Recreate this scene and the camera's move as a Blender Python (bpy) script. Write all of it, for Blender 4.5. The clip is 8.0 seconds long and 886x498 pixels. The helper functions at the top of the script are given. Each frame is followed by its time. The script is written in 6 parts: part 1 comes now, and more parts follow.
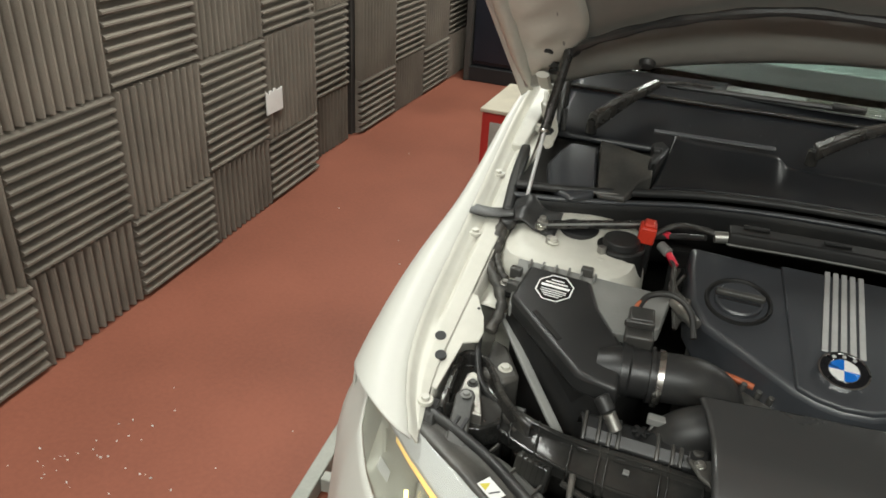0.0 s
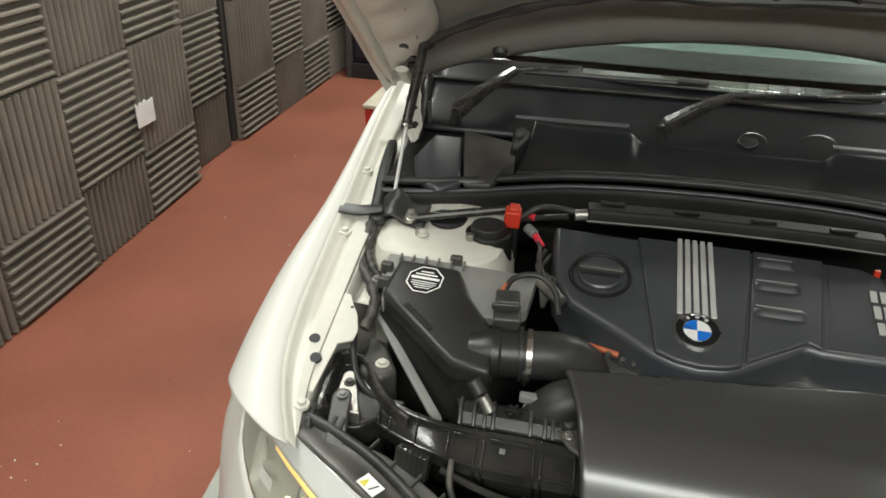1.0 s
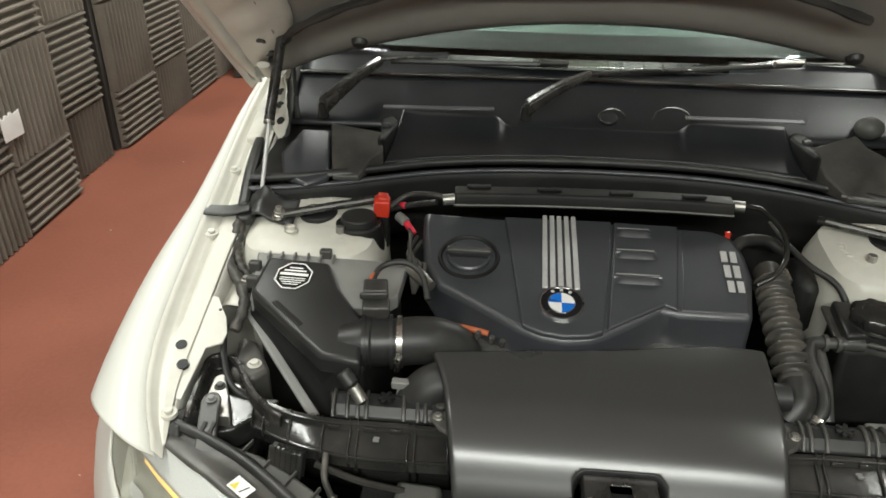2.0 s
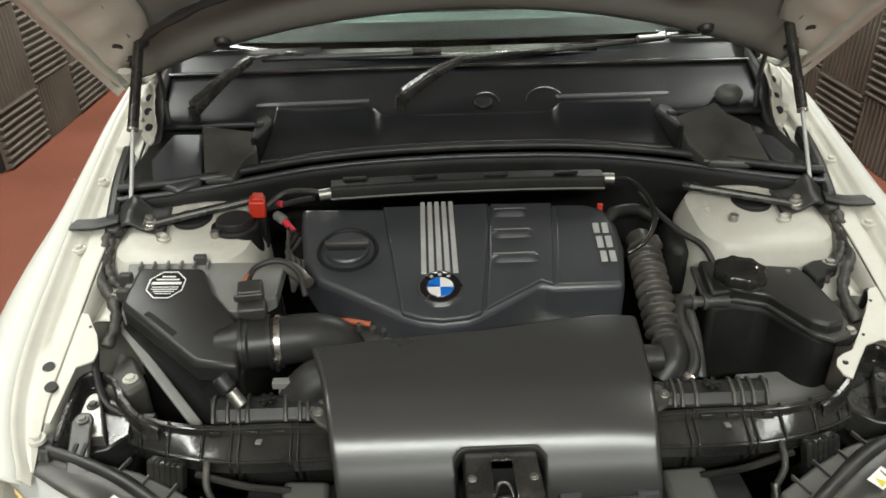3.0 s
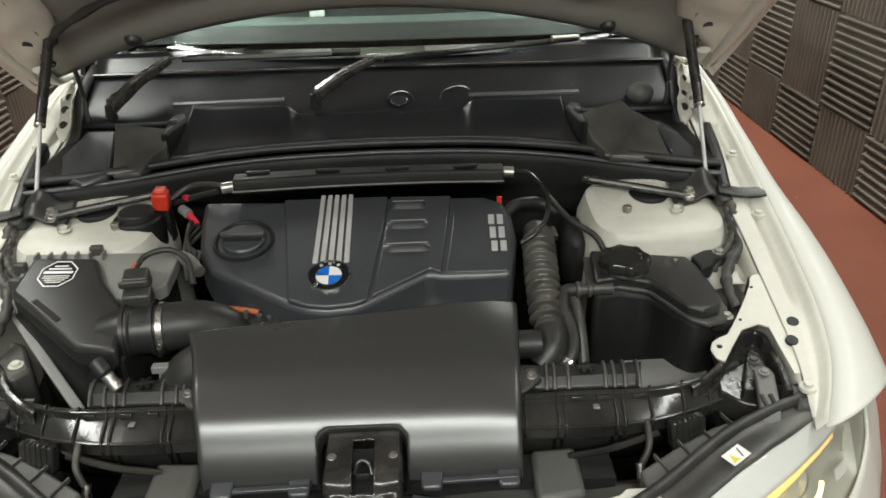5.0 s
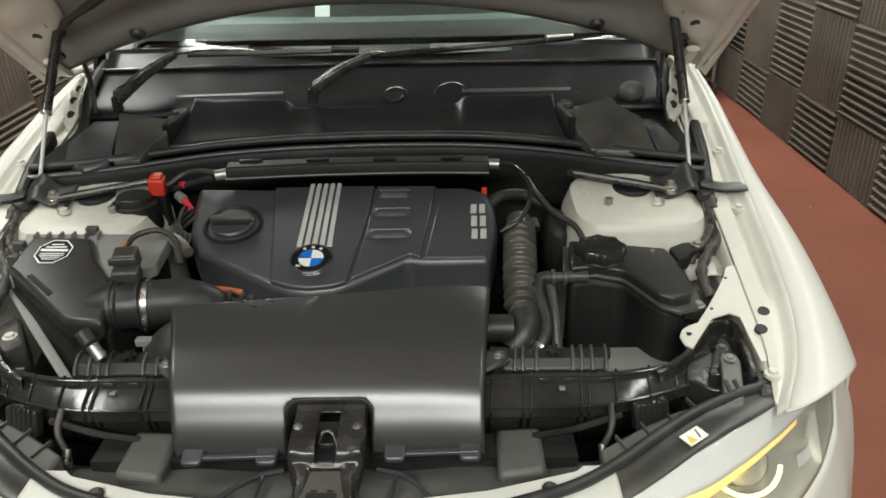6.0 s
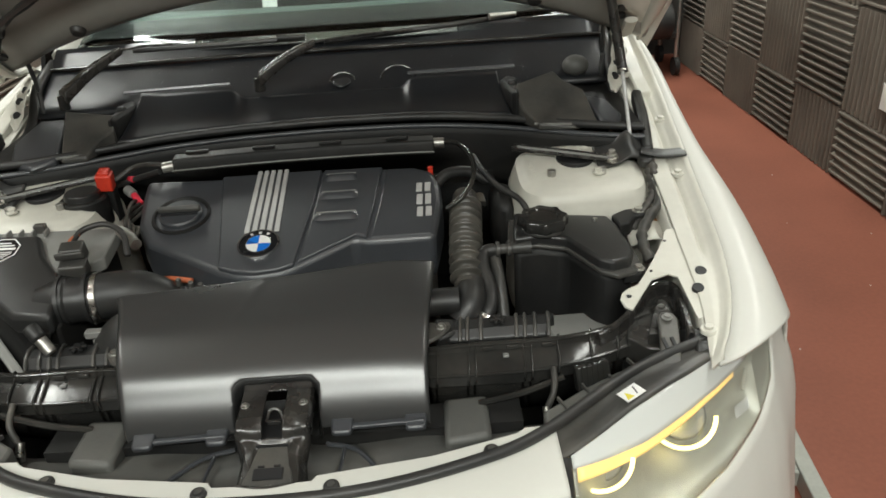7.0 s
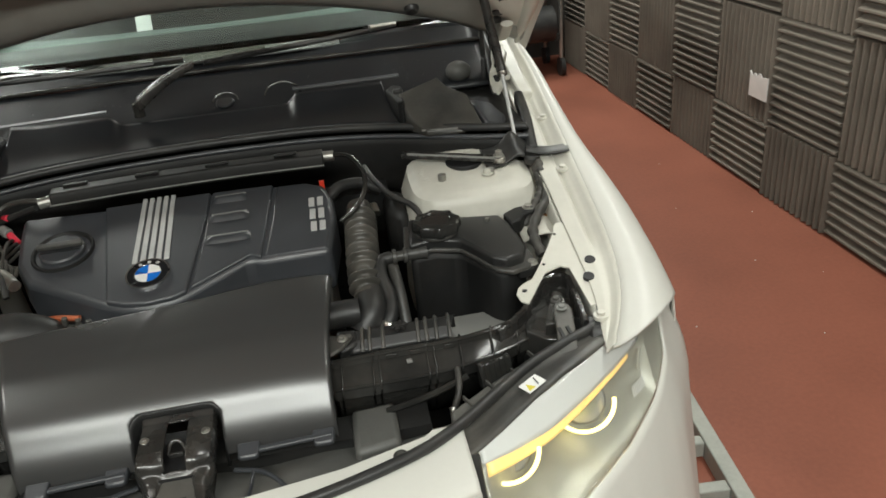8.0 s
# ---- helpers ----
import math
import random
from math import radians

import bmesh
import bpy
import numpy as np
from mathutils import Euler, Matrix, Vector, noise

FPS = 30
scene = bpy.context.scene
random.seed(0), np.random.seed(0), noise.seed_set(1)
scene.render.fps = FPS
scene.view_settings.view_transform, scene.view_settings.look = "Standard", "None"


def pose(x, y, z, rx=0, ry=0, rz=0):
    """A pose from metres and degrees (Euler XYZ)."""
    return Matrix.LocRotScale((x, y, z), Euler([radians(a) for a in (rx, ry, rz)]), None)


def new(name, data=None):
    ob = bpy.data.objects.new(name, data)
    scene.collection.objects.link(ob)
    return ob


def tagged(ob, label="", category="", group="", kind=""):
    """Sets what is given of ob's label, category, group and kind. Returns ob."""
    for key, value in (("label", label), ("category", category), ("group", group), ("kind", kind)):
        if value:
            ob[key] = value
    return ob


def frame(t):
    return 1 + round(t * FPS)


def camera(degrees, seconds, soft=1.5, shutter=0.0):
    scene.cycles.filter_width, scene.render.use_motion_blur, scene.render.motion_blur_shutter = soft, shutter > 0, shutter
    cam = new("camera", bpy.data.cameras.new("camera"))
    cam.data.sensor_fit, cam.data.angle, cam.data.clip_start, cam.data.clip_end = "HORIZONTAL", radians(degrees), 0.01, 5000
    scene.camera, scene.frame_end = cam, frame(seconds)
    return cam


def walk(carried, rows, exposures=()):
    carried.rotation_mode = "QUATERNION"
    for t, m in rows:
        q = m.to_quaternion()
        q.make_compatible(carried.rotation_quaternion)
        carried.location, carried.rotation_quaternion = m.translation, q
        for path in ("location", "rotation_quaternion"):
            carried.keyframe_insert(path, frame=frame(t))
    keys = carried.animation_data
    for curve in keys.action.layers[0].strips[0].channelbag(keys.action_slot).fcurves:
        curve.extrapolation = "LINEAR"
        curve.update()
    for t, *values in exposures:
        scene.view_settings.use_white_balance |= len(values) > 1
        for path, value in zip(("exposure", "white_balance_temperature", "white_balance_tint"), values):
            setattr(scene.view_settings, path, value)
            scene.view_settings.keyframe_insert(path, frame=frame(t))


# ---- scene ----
# ---- camera ----
cam = camera(61.43, 8.0, soft=1.7)
ROWS = [
    (0.0, -0.3668, -1.4051, 1.6721, 61.55, -2.89, 21.92),
    (0.5, -0.3282, -1.3935, 1.6745, 61.55, -2.15, 17.71),
    (1.0, -0.2879, -1.3874, 1.6817, 61.49, -1.46, 13.28),
    (1.5, -0.2408, -1.3784, 1.6811, 61.33, -1.07, 9.13),
    (3.0, -0.0935, -1.3800, 1.6663, 60.77, 1.16, -1.72),
    (3.5, -0.0474, -1.3860, 1.6609, 60.77, 1.63, -4.93),
    (4.0, -0.0021, -1.3960, 1.6462, 61.27, 1.39, -5.11),
    (4.5, 0.0578, -1.4083, 1.6363, 61.56, 1.49, -3.79),
    (6.0, 0.2086, -1.4902, 1.5912, 63.24, 1.26, 0.59),
    (6.5, 0.2526, -1.5078, 1.5782, 62.77, 2.30, 0.25),
    (7.0, 0.2855, -1.5242, 1.5734, 62.46, 3.46, -1.84),
    (7.5, 0.3039, -1.5314, 1.5692, 62.62, 4.32, -5.91),
    (8.0, 0.3168, -1.5384, 1.5703, 62.68, 4.96, -10.16),
]
walk(cam, [(t, pose(x, y, z, rx, ry, rz)) for t, x, y, z, rx, ry, rz in ROWS], exposures=[(0.0, 0.0), (1.0, 0.05), (2.0, 0.14), (5.0, 0.13), (6.2, 0.09), (7.0, 0.03), (8.0, 0.0)])

# ---- light: a closed room under ceiling tubes ----
world = bpy.data.worlds.new("world")
scene.world = world
world.use_nodes = True
world.node_tree.nodes["Background"].inputs[0].default_value = (0.8, 0.85, 0.9, 1)
world.node_tree.nodes["Background"].inputs[1].default_value = 0.02

# x, y, length, watts; one across the room behind the camera, the others along the aisles
TUBES = [(0.0, -2.95, 3.2, 156.0), (-1.62, 0.3, 2.4, 50.0), (1.62, 0.3, 2.4, 33.0), (-1.62, 3.4, 1.8, 66.0), (1.62, 3.4, 1.8, 62.0)]
CEILING = 3.0


def tube_lamp(x, y, length, watts):
    data = bpy.data.lights.new("tube_light", "AREA")
    data.shape, data.size, data.size_y = "RECTANGLE", length, 0.4 if x == 0 else 0.2
    data.energy, data.color = watts, (0.965, 1.0, 0.935)
    ob = new("tube_light", data)
    ob.matrix_basis = pose(x, y, CEILING - 0.105, 0, 0, 0 if x == 0 else 90)
    return ob


for tube in TUBES:
    tube_lamp(*tube)

# the lit bulbs inside the two headlights: x, y, z on one side
BULBS = [(0.642, -0.590, 0.735), (0.497, -0.655, 0.728)]


def bulb_light(x, y, z):
    data = bpy.data.lights.new("bulb_light", "POINT")
    data.energy, data.color, data.shadow_soft_size = 0.15, (1.0, 0.80, 0.22), 0.012
    new("bulb_light", data).location = (x, y, z)


for bulb in BULBS:
    for side in (-1, 1):
        bulb_light(side * bulb[0], bulb[1], bulb[2])


# ---- materials ----
def mat(name, color, rough=0.5, metal=0.0, vary=0.12, scale=8.0, fine=120.0, bump=0.05, coat=0.0, rough_vary=0.1, spec=0.5, dust=0.0, island=False):
    """A surface with stains at one scale, grain at another, uneven gloss and a fine relief."""
    m = bpy.data.materials.new(name)
    m.use_nodes = True
    nt = m.node_tree
    b = nt.nodes["Principled BSDF"]
    co = nt.nodes.new("ShaderNodeTexCoord")
    big, small = nt.nodes.new("ShaderNodeTexNoise"), nt.nodes.new("ShaderNodeTexNoise")
    big.inputs["Scale"].default_value, small.inputs["Scale"].default_value = scale, fine
    big.inputs["Detail"].default_value, small.inputs["Detail"].default_value = 6, 3
    for n in (big, small):
        nt.links.new(co.outputs["Object"], n.inputs["Vector"])
    ramp = nt.nodes.new("ShaderNodeValToRGB")
    c = Vector(color)
    ramp.color_ramp.elements[0].position, ramp.color_ramp.elements[1].position = 0.3, 0.7
    ramp.color_ramp.elements[0].color = (*(c * (1 - vary)), 1)
    ramp.color_ramp.elements[1].color = (*[min(1, k * (1 + vary)) for k in c], 1)
    add = nt.nodes.new("ShaderNodeMath")
    add.operation, add.inputs[1].default_value = "MULTIPLY_ADD", 0.35
    nt.links.new(small.outputs["Fac"], add.inputs[0])
    shift = nt.nodes.new("ShaderNodeMath")
    shift.operation, shift.inputs[1].default_value = "SUBTRACT", 0.17
    nt.links.new(big.outputs["Fac"], shift.inputs[0])
    nt.links.new(shift.outputs[0], add.inputs[2])
    nt.links.new(add.outputs[0], ramp.inputs["Fac"])
    last = ramp.outputs["Color"]
    if island:
        info, hsv = nt.nodes.new("ShaderNodeObjectInfo"), nt.nodes.new("ShaderNodeHueSaturation")
        mr = nt.nodes.new("ShaderNodeMapRange")
        mr.inputs[3].default_value, mr.inputs[4].default_value = 0.82, 1.18
        nt.links.new(info.outputs["Random"], mr.inputs[0])
        nt.links.new(mr.outputs[0], hsv.inputs["Value"])
        nt.links.new(last, hsv.inputs["Color"])
        last = hsv.outputs["Color"]
    if dust:
        dn, mr, mix = nt.nodes.new("ShaderNodeTexNoise"), nt.nodes.new("ShaderNodeMapRange"), nt.nodes.new("ShaderNodeMixRGB")
        dn.inputs["Scale"].default_value, dn.inputs["Detail"].default_value = scale * 0.7, 8
        nt.links.new(co.outputs["Object"], dn.inputs["Vector"])
        mr.inputs[1].default_value, mr.inputs[2].default_value, mr.inputs[4].default_value = 0.42, 0.75, dust
        nt.links.new(dn.outputs["Fac"], mr.inputs[0])
        nt.links.new(mr.outputs[0], mix.inputs[0])
        nt.links.new(last, mix.inputs[1])
        mix.inputs[2].default_value = (0.22, 0.20, 0.17, 1)
        last = mix.outputs[0]
    nt.links.new(last, b.inputs["Base Color"])
    rr = nt.nodes.new("ShaderNodeMapRange")
    rr.inputs[3].default_value, rr.inputs[4].default_value = max(0.02, rough - rough_vary), min(1, rough + rough_vary)
    nt.links.new(big.outputs["Fac"], rr.inputs[0])
    nt.links.new(rr.outputs[0], b.inputs["Roughness"])
    b.inputs["Metallic"].default_value, b.inputs["Coat Weight"].default_value = metal, coat
    b.inputs["Coat Roughness"].default_value, b.inputs["Specular IOR Level"].default_value = 0.06, spec
    if bump:
        bp = nt.nodes.new("ShaderNodeBump")
        bp.inputs["Strength"].default_value, bp.inputs["Distance"].default_value = bump, 0.002
        nt.links.new(small.outputs["Fac"], bp.inputs["Height"])
        nt.links.new(bp.outputs[0], b.inputs["Normal"])
    return m


def glow(name, color, strength):
    m = mat(name, color, 0.3)
    b = m.node_tree.nodes["Principled BSDF"]
    b.inputs["Emission Color"].default_value, b.inputs["Emission Strength"].default_value = (*color, 1), strength
    return m


def glass(name, tint, rough=0.02, ior=1.45):
    m = bpy.data.materials.new(name)
    m.use_nodes = True
    b = m.node_tree.nodes["Principled BSDF"]
    b.inputs["Base Color"].default_value, b.inputs["Roughness"].default_value = (*tint, 1), rough
    b.inputs["Transmission Weight"].default_value, b.inputs["IOR"].default_value = 1.0, ior
    return m


def thin_lens(name):
    """Clear moulded plastic: see-through, with a gloss on its face."""
    m = bpy.data.materials.new(name)
    m.use_nodes = True
    nt = m.node_tree
    clear, gloss, mix, fr, pw, sc = [nt.nodes.new(k) for k in ("ShaderNodeBsdfTransparent", "ShaderNodeBsdfGlossy", "ShaderNodeMixShader", "ShaderNodeLayerWeight", "ShaderNodeMath", "ShaderNodeMath")]
    pw.operation, pw.inputs[1].default_value, sc.operation = "POWER", 4.0, "MULTIPLY_ADD"
    sc.inputs[1].default_value, sc.inputs[2].default_value = 0.4, 0.025
    nt.links.new(fr.outputs["Facing"], pw.inputs[0])
    nt.links.new(pw.outputs[0], sc.inputs[0])
    clear.inputs["Color"].default_value, gloss.inputs["Roughness"].default_value, fr.inputs["Blend"].default_value = (0.93, 0.94, 0.93, 1), 0.06, 0.5
    nt.links.new(sc.outputs[0], mix.inputs[0])
    nt.links.new(clear.outputs[0], mix.inputs[1])
    nt.links.new(gloss.outputs[0], mix.inputs[2])
    nt.links.new(mix.outputs[0], nt.nodes["Material Output"].inputs["Surface"])
    return m


PAINT = mat("white_car_paint", (0.61, 0.605, 0.56), 0.48, vary=0.02, scale=3, bump=0.0, coat=0.12, rough_vary=0.05)
PAINT_INNER = mat("white_inner_paint", (0.60, 0.585, 0.52), 0.42, vary=0.06, scale=9, fine=60, bump=0.08, dust=0.15)
# body white darkened: shade under the open bonnet is in the base colour
PAINT_HOOD_SHADED = mat("shaded_white_hood_underside", (0.25, 0.246, 0.225), 0.42, vary=0.07, scale=6, fine=40, bump=0.06, dust=0.35)
PLASTIC = mat("satin_black_plastic", (0.043, 0.046, 0.052), 0.37, vary=0.15, scale=10, fine=500, bump=0.12, rough_vary=0.05, spec=0.8)
PLASTIC_DUCT = mat("smooth_black_plastic", (0.040, 0.040, 0.040), 0.28, vary=0.05, scale=5, fine=600, bump=0.0, rough_vary=0.02, spec=0.9)
PLASTIC_GLOSS = mat("glossy_black_plastic", (0.020, 0.020, 0.019), 0.16, vary=0.25, scale=14, fine=90, bump=0.16, rough_vary=0.08, dust=0.12)
PLASTIC_OLD = mat("dusty_black_plastic", (0.050, 0.049, 0.046), 0.40, vary=0.25, scale=14, fine=160, bump=0.15, dust=0.3)
PLASTIC_DARK = mat("dark_bay_plastic", (0.011, 0.011, 0.011), 0.55, vary=0.25, scale=12, fine=200, bump=0.12, dust=0.06, spec=0.3)
PLASTIC_BOX = mat("black_filter_box", (0.021, 0.021, 0.021), 0.36, vary=0.15, scale=10, fine=500, bump=0.12, rough_vary=0.05)
PLASTIC_SPLASH = mat("dull_grey_black_plastic", (0.088, 0.088, 0.082), 0.5, vary=0.15, scale=9, fine=260, bump=0.1, dust=0.2)
CORRUGATED = mat("brown_grey_rubber", (0.052, 0.049, 0.043), 0.33, vary=0.25, scale=25, fine=200, bump=0.15, dust=0.3)
PLASTIC_GREY = mat("grey_airbox_plastic", (0.22, 0.22, 0.21), 0.5, vary=0.12, scale=12, fine=300, bump=0.1, dust=0.15)
RUBBER = mat("black_rubber", (0.021, 0.021, 0.021), 0.45, vary=0.2, scale=20, fine=300, bump=0.1, dust=0.12)
CABLE = mat("taped_cable", (0.035, 0.033, 0.030), 0.5, vary=0.3, scale=40, fine=250, bump=0.25, dust=0.35)
COWL = mat("satin_cowl_plastic", (0.011, 0.012, 0.014), 0.32, vary=0.12, scale=8, fine=400, bump=0.05, spec=0.42)
STEEL = mat("bright_steel", (0.62, 0.60, 0.56), 0.28, metal=1.0, vary=0.12, scale=30, bump=0.05)
CHROME = mat("chrome", (0.80, 0.80, 0.80), 0.08, metal=1.0, vary=0.03, bump=0.0, rough_vary=0.03)
BLACK_STEEL = mat("gloss_black_steel", (0.02, 0.019, 0.018), 0.27, vary=0.2, scale=30, fine=160, bump=0.15, coat=0.3, dust=0.12)
ALU = mat("raw_aluminium", (0.42, 0.41, 0.38), 0.42, metal=0.9, vary=0.2, scale=25, bump=0.12)
SILVER = mat("silver_print", (0.58, 0.58, 0.57), 0.45, metal=0.35, vary=0.06, scale=30, bump=0.03)
WHITE_PRINT = mat("white_print", (0.78, 0.78, 0.76), 0.45, vary=0.05, bump=0.0)
BLUE = mat("blue_enamel", (0.01, 0.16, 0.62), 0.15, vary=0.05, bump=0.0, coat=0.5)
BLACK_ENAMEL = mat("black_enamel", (0.01, 0.01, 0.012), 0.14, vary=0.05, bump=0.0, coat=0.5)
RED = mat("red_plastic", (0.62, 0.045, 0.022), 0.4, vary=0.12, scale=30, bump=0.06)
PINK = mat("pink_red_plastic", (0.70, 0.03, 0.06), 0.4, vary=0.1, scale=30, bump=0.05)
COPPER = mat("orange_loom", (0.45, 0.12, 0.05), 0.45, vary=0.2, scale=40)
RUST = mat("brown_rust", (0.28, 0.13, 0.045), 0.8, vary=0.3, scale=60, bump=0.2)
YELLOW = mat("yellow_print", (0.65, 0.55, 0.05), 0.5, bump=0.0)
FOAM = mat("brown_grey_acoustic_foam", (0.182, 0.160, 0.134), 0.95, vary=0.16, scale=5, fine=220, bump=0.5, rough_vary=0.03, spec=0.15, island=True)
FLOOR = mat("red_floor_paint", (0.277, 0.094, 0.059), 0.62, vary=0.16, scale=1.6, fine=60, bump=0.12, rough_vary=0.1, spec=0.35)
WALL = mat("dark_painted_wall", (0.05, 0.045, 0.04), 0.85, vary=0.15, scale=3, fine=50, bump=0.2)
CEIL = mat("off_white_ceiling", (0.62, 0.60, 0.56), 0.9, vary=0.06, scale=2, fine=40, bump=0.1)
GREY_STEEL = mat("grey_painted_steel", (0.40, 0.41, 0.37), 0.5, vary=0.14, scale=9, fine=90, bump=0.12, dust=0.15)
CABINET_RED = mat("red_cabinet_paint", (0.42, 0.03, 0.025), 0.4, vary=0.1, scale=6, bump=0.05)
BEIGE = mat("beige_cabinet_top", (0.55, 0.50, 0.40), 0.5, vary=0.1, scale=7, bump=0.05)
NAVY = mat("dark_navy_panel", (0.014, 0.016, 0.024), 0.3, vary=0.15, scale=4, bump=0.03)
DASH = mat("grey_dashboard", (0.12, 0.15, 0.14), 0.5, vary=0.1, scale=8, fine=300, bump=0.15)
DARK_TRIM = mat("black_cabin_trim", (0.012, 0.012, 0.013), 0.6, vary=0.1, scale=8)
SCREEN = glass("green_tinted_glass", (0.84, 0.95, 0.91), 0.01)
LENS = thin_lens("clear_lamp_lens")
DROP = glass("water", (1, 1, 1), 0.0, 1.33)
LAMP_WHITE = mat("white_lamp_bezel", (0.74, 0.74, 0.73), 0.35, vary=0.05, scale=6, bump=0.02)
LAMP_GREY = mat("satin_lamp_reflector", (0.50, 0.49, 0.43), 0.33, metal=0.25, vary=0.15, scale=12, bump=0.03)
AMBER = glow("lit_amber_guide", (1.0, 0.65, 0.23), 0.8)
HALO = glow("lit_halo_ring", (1.0, 0.84, 0.32), 3.2)
TUBE_GLASS = glow("lit_tube", (1.0, 0.95, 0.86), 3.0)


# ---- mesh helpers ----
def part(name, bm, material, parent=None, label="", bevel=0.0, segments=2, smooth=True, thick=0.0, angle=38):
    """Links a bmesh as one mesh object under a thing or under a part."""
    bmesh.ops.recalc_face_normals(bm, faces=bm.faces)
    me = bpy.data.meshes.new(name)
    bm.to_mesh(me)
    bm.free()
    me.materials.append(material)
    if smooth:
        me.shade_smooth()
        me.set_sharp_from_angle(angle=radians(angle))
    ob = new(name, me)
    ob.parent = parent
    if thick:
        so = ob.modifiers.new("thickness", "SOLIDIFY")
        so.thickness, so.offset = thick, -1
    if bevel:
        be = ob.modifiers.new("edge", "BEVEL")
        be.width, be.segments, be.limit_method, be.angle_limit = bevel, segments, "ANGLE", radians(35)
        be.harden_normals = False
    return tagged(ob, label)


def thing(name, label, category, group="", kind="", at=(0, 0, 0)):
    ob = new(name)
    ob.location = at
    return tagged(ob, label, category, group, kind)


def box(bm, c, s, r=(0, 0, 0)):
    """Adds a block of centre c, size s and turn r in degrees."""
    m = pose(*c, *r) @ Matrix.Diagonal((*s, 1))
    return bmesh.ops.create_cube(bm, size=1.0, matrix=m)["verts"]


def drum(bm, a, b, r, r2=None, n=24):
    """Adds a cylinder or cone from point a to point b."""
    a, b = Vector(a), Vector(b)
    m = Matrix.Translation((a + b) / 2) @ (b - a).to_track_quat("Z", "Y").to_matrix().to_4x4()
    return bmesh.ops.create_cone(bm, cap_ends=True, segments=n, radius1=r, radius2=r if r2 is None else r2, depth=(b - a).length, matrix=m)["verts"]


def ball(bm, c, r, n=12, squash=(1, 1, 1)):
    return bmesh.ops.create_uvsphere(bm, u_segments=n, v_segments=n // 2 + 2, radius=r, matrix=Matrix.Translation(c) @ Matrix.Diagonal((*squash, 1)))["verts"]


def spline(pts, n):
    """A smooth line through a few points, n steps to each span."""
    p = [Vector(q) for q in pts]
    p = [2 * p[0] - p[1], *p, 2 * p[-1] - p[-2]]
    out = []
    for i in range(1, len(p) - 2):
        for k in range(n):
            t = k / n
            out.append(0.5 * (2 * p[i] + (p[i + 1] - p[i - 1]) * t + (2 * p[i - 1] - 5 * p[i] + 4 * p[i + 1] - p[i + 2]) * t * t + (3 * p[i] - p[i - 1] - 3 * p[i + 1] + p[i + 2]) * t ** 3))
    return out + [p[-2]]


def hose(bm, pts, r, n=8, sides=12, flat=1.0):
    """Adds a tube along a smooth line; r is a number or a function of the way along it (0 to 1)."""
    line = spline(pts, n)
    up, last = Vector((0, 0, 1)), None
    for i, p in enumerate(line):
        d = (line[min(i + 1, len(line) - 1)] - line[max(i - 1, 0)]).normalized()
        side = d.cross(up)
        side = side.normalized() if side.length > 0.05 else Vector((1, 0, 0))
        top = side.cross(d).normalized()
        rad = r(i / (len(line) - 1)) if callable(r) else r
        ring = [bm.verts.new(p + side * math.cos(a) * rad + top * math.sin(a) * rad * flat) for a in [2 * math.pi * k / sides for k in range(sides)]]
        if last:
            for k in range(sides):
                bm.faces.new((last[k], last[(k + 1) % sides], ring[(k + 1) % sides], ring[k]))
        else:
            bm.faces.new(ring)
        last = ring
    bm.faces.new(last[::-1])


def sheet(bm, f, nu, nv):
    """Adds a surface f(u, v) over the unit square."""
    g = [[bm.verts.new(f(i / nu, j / nv)) for j in range(nv + 1)] for i in range(nu + 1)]
    for i in range(nu):
        for j in range(nv):
            bm.faces.new((g[i][j], g[i + 1][j], g[i + 1][j + 1], g[i][j + 1]))


def prism(bm, outline, top, bottom):
    """Adds an upright block over an outline in plan; top and bottom are heights or functions of x and y."""
    t = top if callable(top) else lambda x, y: top
    b = bottom if callable(bottom) else lambda x, y: bottom
    up = [bm.verts.new((x, y, t(x, y))) for x, y in outline]
    lo = [bm.verts.new((x, y, b(x, y))) for x, y in outline]
    bm.faces.new(up)
    bm.faces.new(lo[::-1])
    for i in range(len(up)):
        j = (i + 1) % len(up)
        bm.faces.new((up[i], lo[i], lo[j], up[j]))


def lerp(x, table):
    """A value between the pairs of a short table."""
    if x <= table[0][0]:
        return table[0][1]
    for (a, va), (b, vb) in zip(table, table[1:]):
        if x <= b:
            t = (x - a) / (b - a)
            return va + (vb - va) * t
    return table[-1][1]


def ease(x, table):
    """The same, smoothly."""
    h = 0.05
    return (lerp(x - h, table) + 2 * lerp(x, table) + lerp(x + h, table)) / 4


def bm_new():
    return bmesh.new()


# ---- the room ----
FRONT, BACK = -3.6, 4.8
RIGHT_X = 2.375
TILE, LOW = 0.5, 0.35

bm = bm_new()
box(bm, (0, (FRONT + BACK) / 2, -0.05), (6.4, BACK - FRONT + 0.6, 0.1))
floor = tagged(part("floor", bm, FLOOR, smooth=False), "worn matt red painted concrete floor", "floor", kind="structure")
bm = bm_new()
box(bm, (0, (FRONT + BACK) / 2, CEILING + 0.05), (6.4, BACK - FRONT + 0.6, 0.1))
tagged(part("ceiling", bm, CEIL, smooth=False), "plain off-white ceiling", "ceiling", kind="structure")
STEP_1, STEP_2 = 2.05, 2.66


def west_face(y):
    """Face of the west wall: it runs off square, steps back, then forward again."""
    if y < STEP_1:
        return -2.435 - 0.05 * (y - 1.0)
    return -2.575 if y < STEP_2 else -2.548


